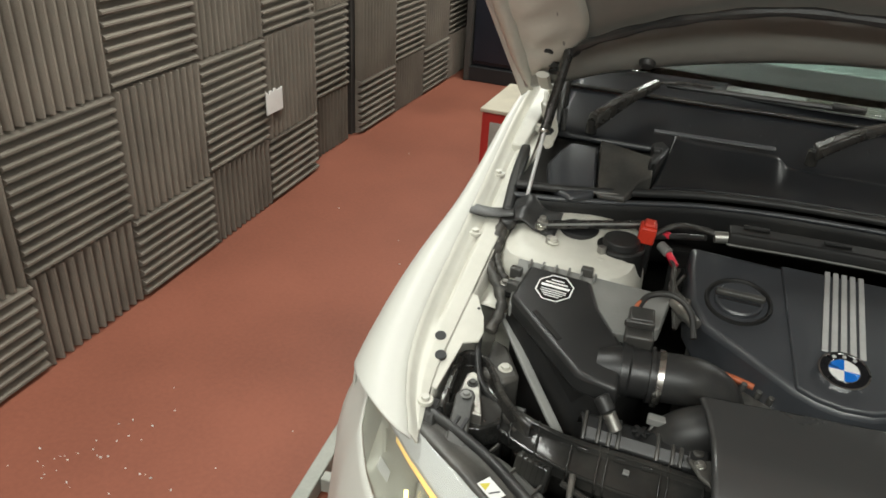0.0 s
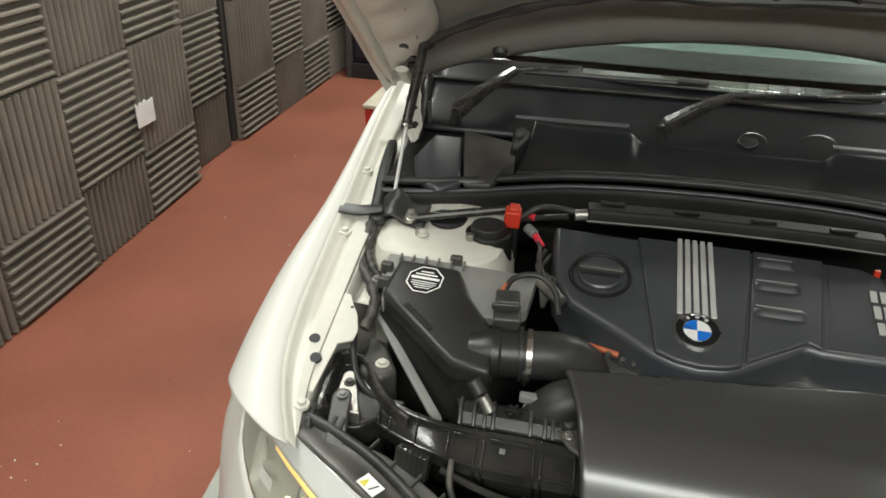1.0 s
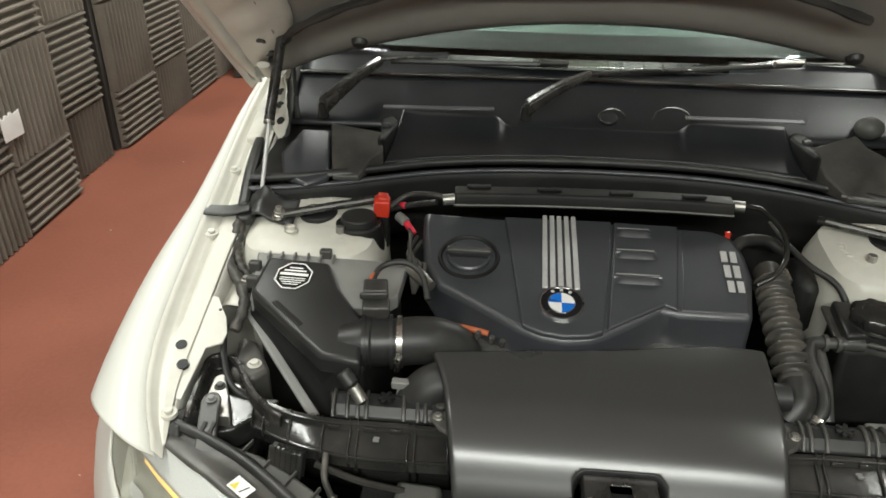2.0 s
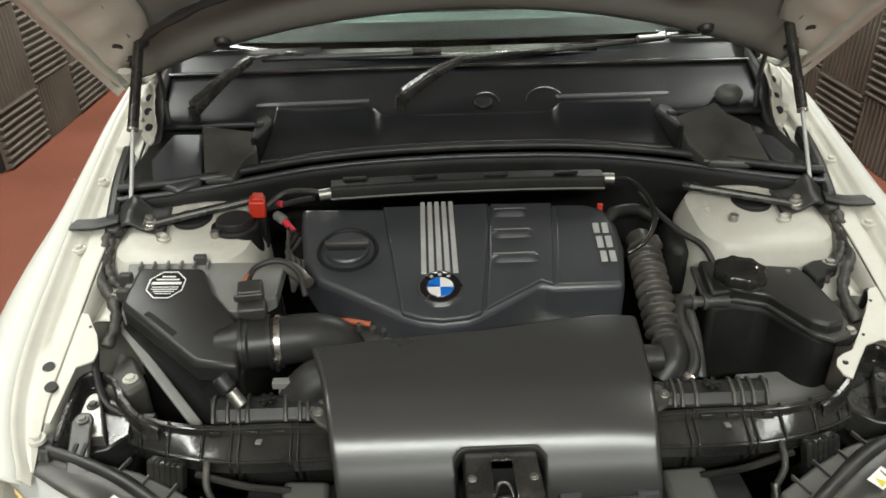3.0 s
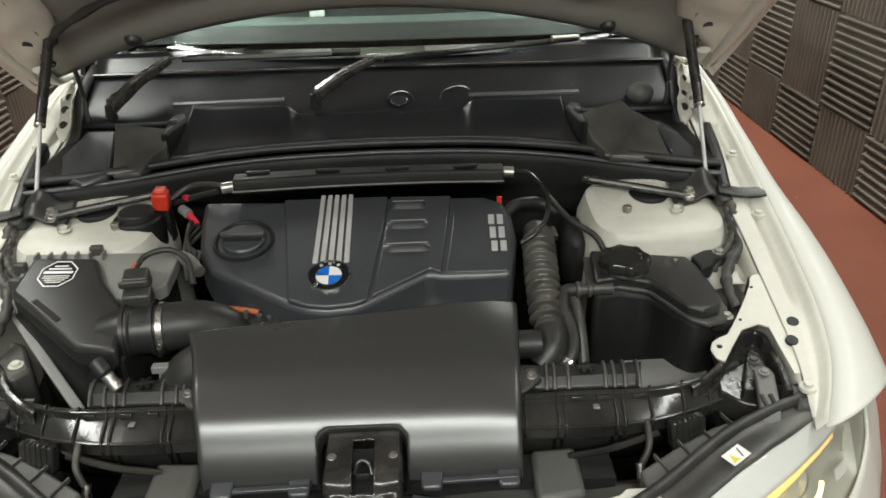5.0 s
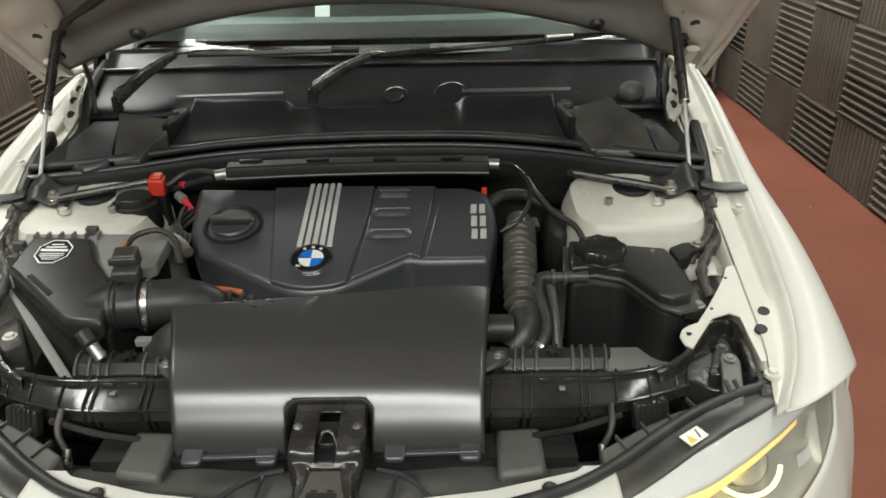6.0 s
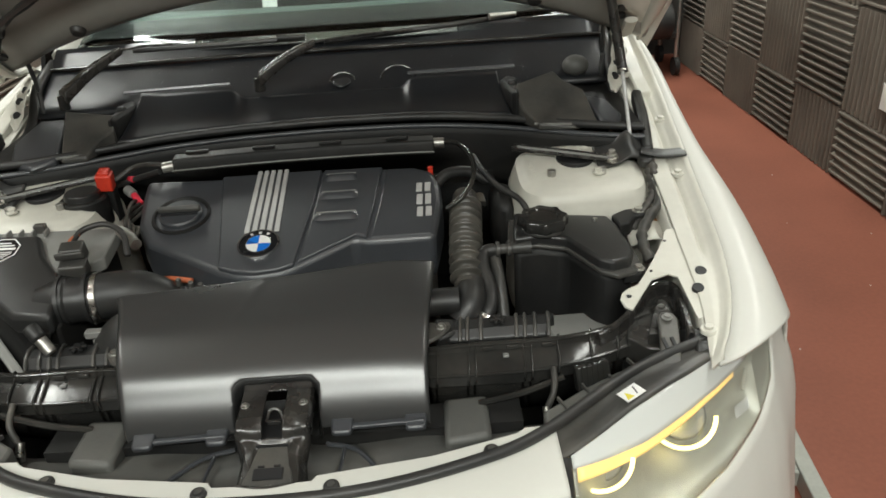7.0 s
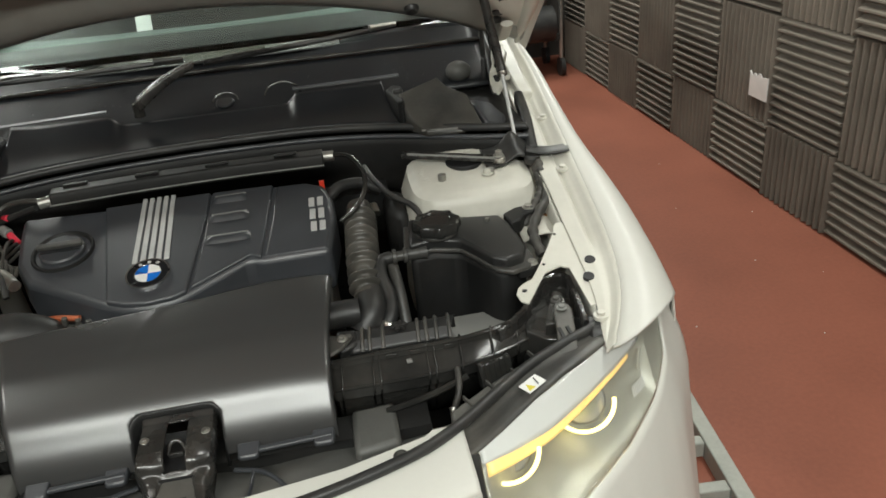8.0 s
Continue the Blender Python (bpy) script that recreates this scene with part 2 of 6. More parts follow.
walls = {}
for name, plan in (("wall_west", [(-2.8, FRONT), (west_face(FRONT), FRONT), (west_face(STEP_1 - 0.001), STEP_1), (-2.575, STEP_1), (-2.575, STEP_2), (-2.548, STEP_2), (-2.548, BACK), (-2.8, BACK)]),
                   ("wall_east", [(RIGHT_X, FRONT), (RIGHT_X + 0.2, FRONT), (RIGHT_X + 0.2, BACK), (RIGHT_X, BACK)]),
                   ("wall_north", [(-2.8, BACK + 0.002), (RIGHT_X + 0.2, BACK + 0.002), (RIGHT_X + 0.2, BACK + 0.2), (-2.8, BACK + 0.2)]),
                   ("wall_south", [(-2.8, FRONT - 0.2), (RIGHT_X + 0.2, FRONT - 0.2), (RIGHT_X + 0.2, FRONT - 0.002), (-2.8, FRONT - 0.002)])):
    bm = bm_new()
    lo, hi = [bm.verts.new((x, y, 0)) for x, y in plan], [bm.verts.new((x, y, CEILING)) for x, y in plan]
    bm.faces.new(lo)
    bm.faces.new(hi[::-1])
    for k in range(len(plan)):
        j = (k + 1) % len(plan)
        bm.faces.new((lo[k], lo[j], hi[j], hi[k]))
    walls[name] = tagged(part(name, bm, WALL, smooth=False), "dark wall lined with acoustic foam" if name[5] in "we" else "dark painted wall", "wall", kind="structure")


def foam_mesh(height, upright):
    """A wedge-foam tile standing on y and z, its wedges towards +x."""
    span, length = (TILE, height) if upright else (height, TILE)
    n = round(span / 0.0417)
    pitch = span / n
    base, deep = 0.018, 0.032
    prof = [(0.0, 0.0)]
    for k in range(n):
        a = k * pitch
        prof += [(base, a + 0.0035), (base + deep, a + pitch * 0.5 - 0.004), (base + deep, a + pitch * 0.5 + 0.004), (base, a + pitch - 0.0035)]
    prof.append((0.0, span))
    ends = []
    verts, faces = [], []
    for e in (0.002, length - 0.002):
        ends.append(len(verts))
        for d, a in prof:
            verts.append((d, a, e) if upright else (d, e, a))
    m = len(prof)
    for i in range(m):
        j = (i + 1) % m
        faces.append((ends[0] + i, ends[0] + j, ends[1] + j, ends[1] + i))
    faces += [tuple(range(m)), tuple(range(2 * m - 1, m - 1, -1))]
    me = bpy.data.meshes.new("foam_tile")
    me.from_pydata(verts, [], faces)
    me.materials.append(FOAM)
    b = bmesh.new()
    b.from_mesh(me)
    bmesh.ops.recalc_face_normals(b, faces=b.faces)
    b.to_mesh(me)
    b.free()
    return me


FOAM_MESH = {(low, up): foam_mesh(LOW if low else TILE, up) for low in (True, False) for up in (True, False)}
rng = random.Random(5)


def foam_wall(wall, face, yaw, side, y0, columns, first):
    """Rows of foam tiles, wedges turned from tile to tile; side is the way they face."""
    for i in range(columns):
        for j in range(6):
            low, up = j == 0, (i + j + first) % 2 == 1
            z = 0.004 if low else LOW + TILE * (j - 1)
            tile = new("foam_tile", FOAM_MESH[low, up])
            tile.parent = wall
            y = y0 + TILE * i
            out = rng.uniform(0.0, 0.012)
            tilt = rng.uniform(-0.5, 0.5)
            if side > 0:
                tile.matrix_basis = pose(face(y) + 0.004 + out, y, z, tilt, 0, yaw + rng.uniform(-0.4, 0.4))
            else:
                tile.matrix_basis = pose(face(y) - 0.004 - out, y + TILE, z, tilt, 0, 180 + rng.uniform(-0.4, 0.4))


foam_wall(walls["wall_west"], west_face, math.degrees(math.atan(0.05)), 1, -2.95, 10, 1)
foam_wall(walls["wall_west"], west_face, 0, 1, 2.08, 1, 1)
foam_wall(walls["wall_west"], west_face, 0, 1, 2.69, 4, 0)
foam_wall(walls["wall_east"], lambda y: RIGHT_X, 0, -1, -2.95, 15, 1)


def wall_plate(x, y, z, side, w):
    """A small white plate with a ragged edge, let into the foam."""
    r = random.Random(3)
    n, h = 6, 0.118
    edge = [(-w / 2, -h / 2), (w / 2, -h / 2)]
    for k in range(n):
        edge += [(w / 2 - w * k / n, h / 2 - r.uniform(0, 0.024)), (w / 2 - w * (k + 0.6) / n, h / 2 - r.uniform(0, 0.024))]
    edge.append((-w / 2, h / 2))
    b = bm_new()
    lo = [b.verts.new((0, p, q)) for p, q in edge]
    hi = [b.verts.new((0.006, p, q)) for p, q in edge]
    b.faces.new(lo)
    b.faces.new(hi[::-1])
    for k in range(len(edge)):
        j = (k + 1) % len(edge)
        b.faces.new((lo[k], lo[j], hi[j], hi[k]))
    ob = part("wall_plate", b, WHITE_PRINT, smooth=False)
    ob.matrix_basis = pose(x, y, z, 0, 0, 0 if side > 0 else 180)
    tagged(ob, "small white plate with a ragged edge set in the foam wall", "wall plate", "white plates on the walls")


wall_plate(west_face(1.58) + 0.072, 1.58, 0.545, 1, 0.135)
wall_plate(RIGHT_X - 0.073, 1.62, 0.520, -1, 0.15)


def ceiling_lamp(x, y, length, watts):
    t = thing("ceiling_light", "long white fluorescent batten on the ceiling", "ceiling light", "ceiling lights", at=(x, y, CEILING))
    t.rotation_euler = (0, 0, 0 if x == 0 else radians(90))
    b = bm_new()
    box(b, (0, 0, -0.03), (length + 0.06, 0.4 if x == 0 else 0.2, 0.058))
    part("housing", b, CEIL, t, bevel=0.006)
    for s in (-0.055, 0.055):
        b = bm_new()
        drum(b, (-length / 2, s, -0.078), (length / 2, s, -0.078), 0.013, n=12)
        part("tube", b, TUBE_GLASS, t)


for tube in TUBES:
    ceiling_lamp(*tube)


def dark_cupboard():
    """Tall glossy cupboard against the far wall."""
    t = thing("cupboard", "tall dark navy cupboard with a plinth at the far wall", "cupboard", at=(-1.75, 4.52, 0))
    b = bm_new()
    box(b, (0, 0.02, 1.08), (1.16, 0.46, 1.92))
    part("body", b, NAVY, t, bevel=0.006)
    b = bm_new()
    box(b, (0, 0.0, 0.06), (1.2, 0.52, 0.116))
    part("plinth", b, DARK_TRIM, t, bevel=0.004)
    for s in (-1, 1):
        b = bm_new()
        box(b, (s * 0.29, -0.226, 1.09), (0.555, 0.024, 1.86))
        d = part("door", b, NAVY, t, bevel=0.004)
        b = bm_new()
        drum(b, (s * 0.05, -0.252, 0.62), (s * 0.05, -0.252, 0.76), 0.008, n=10)
        part("handle", b, STEEL, d, "bright steel bar handle")
    b = bm_new()
    box(b, (-0.605, -0.02, 1.0), (0.045, 0.5, 1.996))
    part("side_post", b, WALL, t, "brown post beside the cupboard", bevel=0.004)


dark_cupboard()


def red_cabinet():
    """Low red service trolley with a pale top, standing beside the car."""
    t = thing("tool_cabinet", "low red tool cabinet with a beige top beside the car", "tool cabinet", at=(-1.36, 2.72, 0))
    b = bm_new()
    box(b, (0, 0, 0.20), (0.5, 0.54, 0.34))
    part("body", b, CABINET_RED, t, bevel=0.008)
    b = bm_new()
    box(b, (0, 0, 0.384), (0.52, 0.56, 0.024))
    part("top", b, BEIGE, t, "beige worn top", bevel=0.006)
    b = bm_new()
    box(b, (0, -0.274, 0.2), (0.40, 0.012, 0.24))
    part("drawer_front", b, GREY_STEEL, t, "pale grey drawer front", bevel=0.004)
    for sx in (-1, 1):
        for sy in (-1, 1):
            b = bm_new()
            drum(b, (sx * 0.2 - 0.012, sy * 0.22, 0.016), (sx * 0.2 + 0.012, sy * 0.22, 0.016), 0.016, n=14)
            part("castor", b, RUBBER, t)


red_cabinet()


def trolley():
    """Dark wheeled trolley with a hose reel at the far end of the right wall."""
    t = thing("workshop_trolley", "dark steel workshop trolley with two trays and a hose reel", "trolley", at=(1.86, 4.35, 0))
    for z in (0.3, 0.62, 0.95):
        b = bm_new()
        box(b, (0, 0, z), (0.62, 0.44, 0.05))
        part("tray", b, BLACK_STEEL, t, bevel=0.008)
    for sx in (-1, 1):
        for sy in (-1, 1):
            b = bm_new()
            drum(b, (sx * 0.3, sy * 0.21, 0.10), (sx * 0.3, sy * 0.21, 1.0), 0.016, n=10)
            part("post", b, ALU, t)
            b = bm_new()
            drum(b, (sx * 0.3 - 0.018, sy * 0.21, 0.07), (sx * 0.3 + 0.018, sy * 0.21, 0.07), 0.07, n=18)
            part("wheel", b, RUBBER, t)
    b = bm_new()
    drum(b, (0.02, -0.235, 0.42), (0.22, -0.235, 0.42), 0.13, n=24)
    part("hose_reel", b, RUBBER, t)
    b = bm_new()
    box(b, (-0.05, 0, 0.78), (0.4, 0.3, 0.26))
    part("box", b, PLASTIC_OLD, t, bevel=0.02)


trolley()


def lift_frame(s):
    """Welded frame of box section, lying on the floor beside the car."""
    t = thing("steel_frame", "grey welded box-section frame lying on the floor beside the car", "steel frame", "floor frames", at=(s * 1.222, -0.1, 0))
    t.rotation_euler = (0, 0, -s * radians(5.5))
    for x in (0.0, -0.5):
        b = bm_new()
        box(b, (s * x, -0.35, 0.032), (0.045, 2.3, 0.064))
        part("rail", b, GREY_STEEL, t, bevel=0.004)
    for k in range(12):
        b = bm_new()
        box(b, (s * -0.25, 0.585 - 0.175 * k, 0.036), (0.452, 0.036, 0.05))
        part("rung", b, GREY_STEEL, t, bevel=0.004)


lift_frame(1)
lift_frame(-1)

b = bm_new()
r = random.Random(11)
for _ in range(70):
    x, y = r.choice((-1, 1)) * r.uniform(1.05, 2.2), r.uniform(-1.0, 2.6)
    if r.random() < 0.6:
        x, y = r.gauss(-1.9, 0.16), r.gauss(-0.22, 0.13)
    if abs(x) < 1.35 or abs(x) > 2.25:
        continue
    k = r.uniform(0.0015, 0.0045)
    box(b, (x, y, k * 0.4 + 0.0005), (k * 1.6, k, k * 0.8), (0, 0, r.uniform(0, 180)))
tagged(part("debris", b, WHITE_PRINT, smooth=False), "scattered white paint crumbs on the red floor", "debris", kind="stuff")


# ---- the car ----
car = thing("car", "white car with its bonnet open and the engine bay showing", "car", at=(0, 0, 0))


def step_line(y):
    """Where the wing's outer skin leaves the bonnet rail: x and z along the car."""
    return (ease(y, [(-0.58, 0.700), (-0.5, 0.752), (-0.42, 0.783), (-0.34, 0.798), (-0.25, 0.806), (-0.1, 0.812), (0.17, 0.838), (0.45, 0.868), (0.75, 0.895)]),
            ease(y, [(-0.58, 0.824), (-0.42, 0.866), (-0.25, 0.915), (-0.1, 0.960), (0.17, 1.012), (0.45, 1.052), (0.75, 1.085)]))


def wing_width(y):
    return ease(y, [(-0.6, 0.90), (-0.45, 0.918), (-0.35, 0.926), (-0.2, 0.925), (-0.1, 0.914), (0.02, 0.898), (0.15, 0.897), (0.28, 0.904), (0.4, 0.914), (0.65, 0.920), (2.0, 0.920)])


def front_edge(x):
    """Plan of the shut line that runs over the lamps: y at half-width x."""
    return ease(x, [(0.0, -0.725), (0.2, -0.715), (0.45, -0.675), (0.60, -0.618), (0.72, -0.55), (0.82, -0.465), (0.87, -0.42), (0.90, -0.38), (0.926, -0.33), (0.95, -0.28)])


def nose(x, z):
    """The front skin: y at half-width x and height z."""
    k = ease(x, [(0.0, 1.0), (0.45, 0.85), (0.7, 0.66), (0.82, 0.56), (0.9, 0.40), (0.926, 0.10)])
    return front_edge(x) - max(0.0, 0.82 - z) * k - 0.0


def tuck(x, z):
    """Draws the outer corner in where the wing rounds over."""
    return x - max(0.0, x - 0.8) / 0.124 * 0.022 * max(0.0, min(1.0, (z - 0.69) / 0.12)) + max(0.0, x - 0.70) / 0.26 * 0.035 * max(0.0, min(1.0, (0.79 - z) / 0.16))


def wing(s):
    """Outer skin of a front wing."""
    def f(u, v):
        # v runs from the rail out and down the side, u from the front back
        t = min(1.0, v / 0.72)
        a = t * math.pi / 2
        y_front = -0.563 + 0.187 * min(1.0, v / 0.5) ** 1.3
        y = y_front + (1.9 - y_front) * (u ** 1.4)
        xs, zs = step_line(y)
        xo = wing_width(y)
        x = xs + (xo - xs) * math.sin(a) ** 0.8
        z = zs + 0.014 * math.sin(min(1.0, v / 0.25) * math.pi / 2) - 0.20 * (1 - math.cos(a)) ** 1.25
        if v > 0.72:
            z -= (v - 0.72) / 0.28 * 0.3
        return (s * x, y, z)
    b = bm_new()
    sheet(b, f, 60, 26)
    w = part("wing", b, PAINT, car, "white painted front wing", thick=0.004)
    # the folded rail that the bonnet closes on
    def rail(u, v):
        y = -0.555 + 1.35 * u
        xs, zs = step_line(y)
        inner = ease(y, [(-0.56, 0.706), (-0.42, 0.738), (-0.18, 0.742), (0.0, 0.747), (0.2, 0.765), (0.5, 0.80), (0.8, 0.83)])
        xr = xs + 0.003 - 0.016 * min(1, v * 8)
        x = xr + (inner - xr) * max(0.0, (v - 0.1) / 0.9)
        z = zs + 0.004 - 0.018 * min(1.0, v * 8) - 0.006 * max(0, v - 0.5)
        z -= 0.008 * math.exp(-((v - 0.32) / 0.07) ** 2) * (1 if y > -0.3 else 0)
        return (s * x, y, z)
    b = bm_new()
    sheet(b, rail, 54, 18)
    part("bonnet_rail", b, PAINT_INNER, car, "white folded bonnet rail along the wing", thick=0.003)
    return w


def inner_wing(s):
    """Painted panel below the rail, with the suspension tower."""
    def wall_f(u, v):
        y = -0.50 + 1.1 * u
        x = ease(y, [(-0.56, 0.706), (-0.42, 0.738), (-0.18, 0.742), (0.0, 0.747), (0.2, 0.765), (0.6, 0.80)])
        zs = step_line(y)[1] - 0.022
        return (s * (x - 0.035 * v), y, zs - 0.30 * v)
    b = bm_new()
    sheet(b, wall_f, 36, 8)
    part("inner_wing", b, PAINT_INNER, car, "cream-white inner wing panel with dust", thick=0.003)

    def tower(u, v):
        a = u * 2 * math.pi
        ring = [(0.0, 0.0), (0.05, 0.004), (0.105, 0.0), (0.125, -0.012), (0.14, -0.06), (0.15, -0.30)]
        k = v * (len(ring) - 1)
        i = min(int(k), len(ring) - 2)
        t = k - i
        r = ring[i][0] * (1 - t) + ring[i + 1][0] * t
        dz = ring[i][1] * (1 - t) + ring[i + 1][1] * t
        q = 4.0
        c, d = math.cos(a), math.sin(a)
        n = (abs(c) ** q + abs(d) ** q) ** (-1 / q)
        x, y = 0.598 + r * 1.08 * c * n, 0.02 + r * 0.92 * d * n
        return (s * x, y, 0.957 + dz + 0.11 * (y - 0.02))
    b = bm_new()
    sheet(b, tower, 40, 15)
    bmesh.ops.remove_doubles(b, verts=b.verts, dist=0.0005)
    tw = part("suspension_tower", b, PAINT_INNER, car, "cream-white suspension tower with chipped sealer")
    b = bm_new()
    hx, hy = (0.595, 0.045)
    drum(b, (s * hx, hy, 0.955), (s * hx, hy, 0.9665), 0.042, n=28)
    part("tower_hole", b, DARK_TRIM, tw, "dark opening in the tower top", bevel=0.002)
    for px, py in ((0.532, -0.025), (0.64, -0.03)):
        b = bm_new()
        drum(b, (s * px, py, 0.95), (s * px, py, 0.968), 0.010, n=6)
        part("stud", b, ALU, tw, bevel=0.0015)
    # ledge between tower and rail
    def ledge(u, v):
        x = 0.665 + 0.09 * u
        y = -0.20 + 0.36 * v
        return (s * x, y, 0.885 + 0.12 * (y + 0.02) + 0.012 * math.sin(u * 3.1) + 0.006 * noise.noise((x * 30, y * 24, s)))
    b = bm_new()
    sheet(b, ledge, 10, 24)
    part("ledge", b, PAINT_INNER, car, thick=0.003)
    # the flange in front, over the lamp carrier
    edge = [(0.770, -0.215), (0.728, -0.218), (0.721, -0.224), (0.715, -0.240), (0.696, -0.270), (0.667, -0.311), (0.640, -0.345), (0.622, -0.350), (0.609, -0.358), (0.602, -0.372), (0.606, -0.390), (0.618, -0.400), (0.640, -0.372), (0.668, -0.338), (0.700, -0.330), (0.715, -0.340), (0.722, -0.44), (0.768, -0.44)]
    if s < 0:
        edge = [(0.770, -0.215), (0.728, -0.218), (0.715, -0.240), (0.700, -0.262), (0.688, -0.296), (0.690, -0.318), (0.715, -0.332), (0.722, -0.44), (0.768, -0.44)]
    plate_z = lambda x, y: step_line(y)[1] - 0.020 - 0.10 * max(0, 0.735 - abs(x))
    b = bm_new()
    prism(b, [(s * x, y) for x, y in edge], plate_z, lambda x, y: plate_z(x, y) - 0.004)
    fl = part("front_flange", b, PAINT_INNER, car, "cream-white front flange with punched holes", bevel=0.001)
    for hx, hy in ((0.758, -0.337), (0.741, -0.377)):
        b = bm_new()
        q, up = Vector((s * hx, hy, step_line(hy)[1] - 0.0152)), Vector((0, -0.28, 0.96))
        drum(b, q - up * 0.008, q + up * 0.0016, 0.0105, n=18)
        part("hole", b, DARK_TRIM, fl, "dark punched hole")
    for hx, hy, r in ((0.716, -0.247, 0.003), (0.672, -0.317, 0.003), (0.619, -0.368, 0.005))[:3 if s > 0 else 1]:
        b = bm_new()
        drum(b, (s * hx, hy, plate_z(hx, hy) - 0.002), (s * hx, hy, plate_z(hx, hy) + 0.001), r, n=12)
        part("pin_hole", b, DARK_TRIM, fl)
    for k, (bx, by) in enumerate(((0.728, -0.475), (0.795, -0.06), (0.822, 0.17))):
        z = step_line(by)[1] - 0.0145
        b = bm_new()
        drum(b, (s * bx, by, z - 0.004), (s * bx, by, z + 0.004), 0.014, n=16)
        drum(b, (s * bx, by, z + 0.004), (s * bx, by, z + 0.010), 0.008, n=6)
        part("bolt", b, PAINT_INNER, fl, "overpainted wing bolt", bevel=0.001)


for s in (-1, 1):
    wing(s)
    inner_wing(s)


def bumper():
    """Front skin below the lamps and the painted edge in front of the lock carrier."""
    def low(x):
        return lerp(abs(x), [(0.0, 0.782), (0.443, 0.780), (0.453, 0.63), (0.632, 0.672), (0.72, 0.682), (0.794, 0.703), (0.847, 0.738), (0.866, 0.780), (0.892, 0.801), (0.93, 0.812)])
    def f(u, v):
        x = -0.924 + 1.848 * u
        z = low(x) - 0.002 - (low(x) - 0.24) * v
        y = nose(abs(x), z)
        y -= 0.06 * max(0.0, min(1.0, (0.455 - abs(x)) / 0.012))
        return (math.copysign(tuck(abs(x), z), x), y, z)
    b = bm_new()
    sheet(b, f, 264, 22)
    part("bumper", b, PAINT, car, "white painted front bumper", thick=0.004)
    def lip(u, v):
        x = -0.44 + 0.88 * u
        y0 = lerp(abs(x), [(0, -0.716), (0.075, -0.712), (0.08, -0.702), (0.25, -0.678), (0.385, -0.640), (0.39, -0.630), (0.44, -0.628)])
        y1 = nose(abs(x), 0.778) - 0.062
        y, z = [(y0 + 0.004, 0.760), (y0, 0.786), (y0 - 0.003, 0.7895), (y0 - 0.03, 0.790), (y1 + 0.02, 0.788), (y1 + 0.006, 0.784), (y1, 0.778)][round(v * 6)]
        return (x, y, z)
    b = bm_new()
    sheet(b, lip, 132, 6)
    part("bumper_lip", b, PAINT, car, "white painted edge behind the bonnet seal", thick=0.003)


bumper()


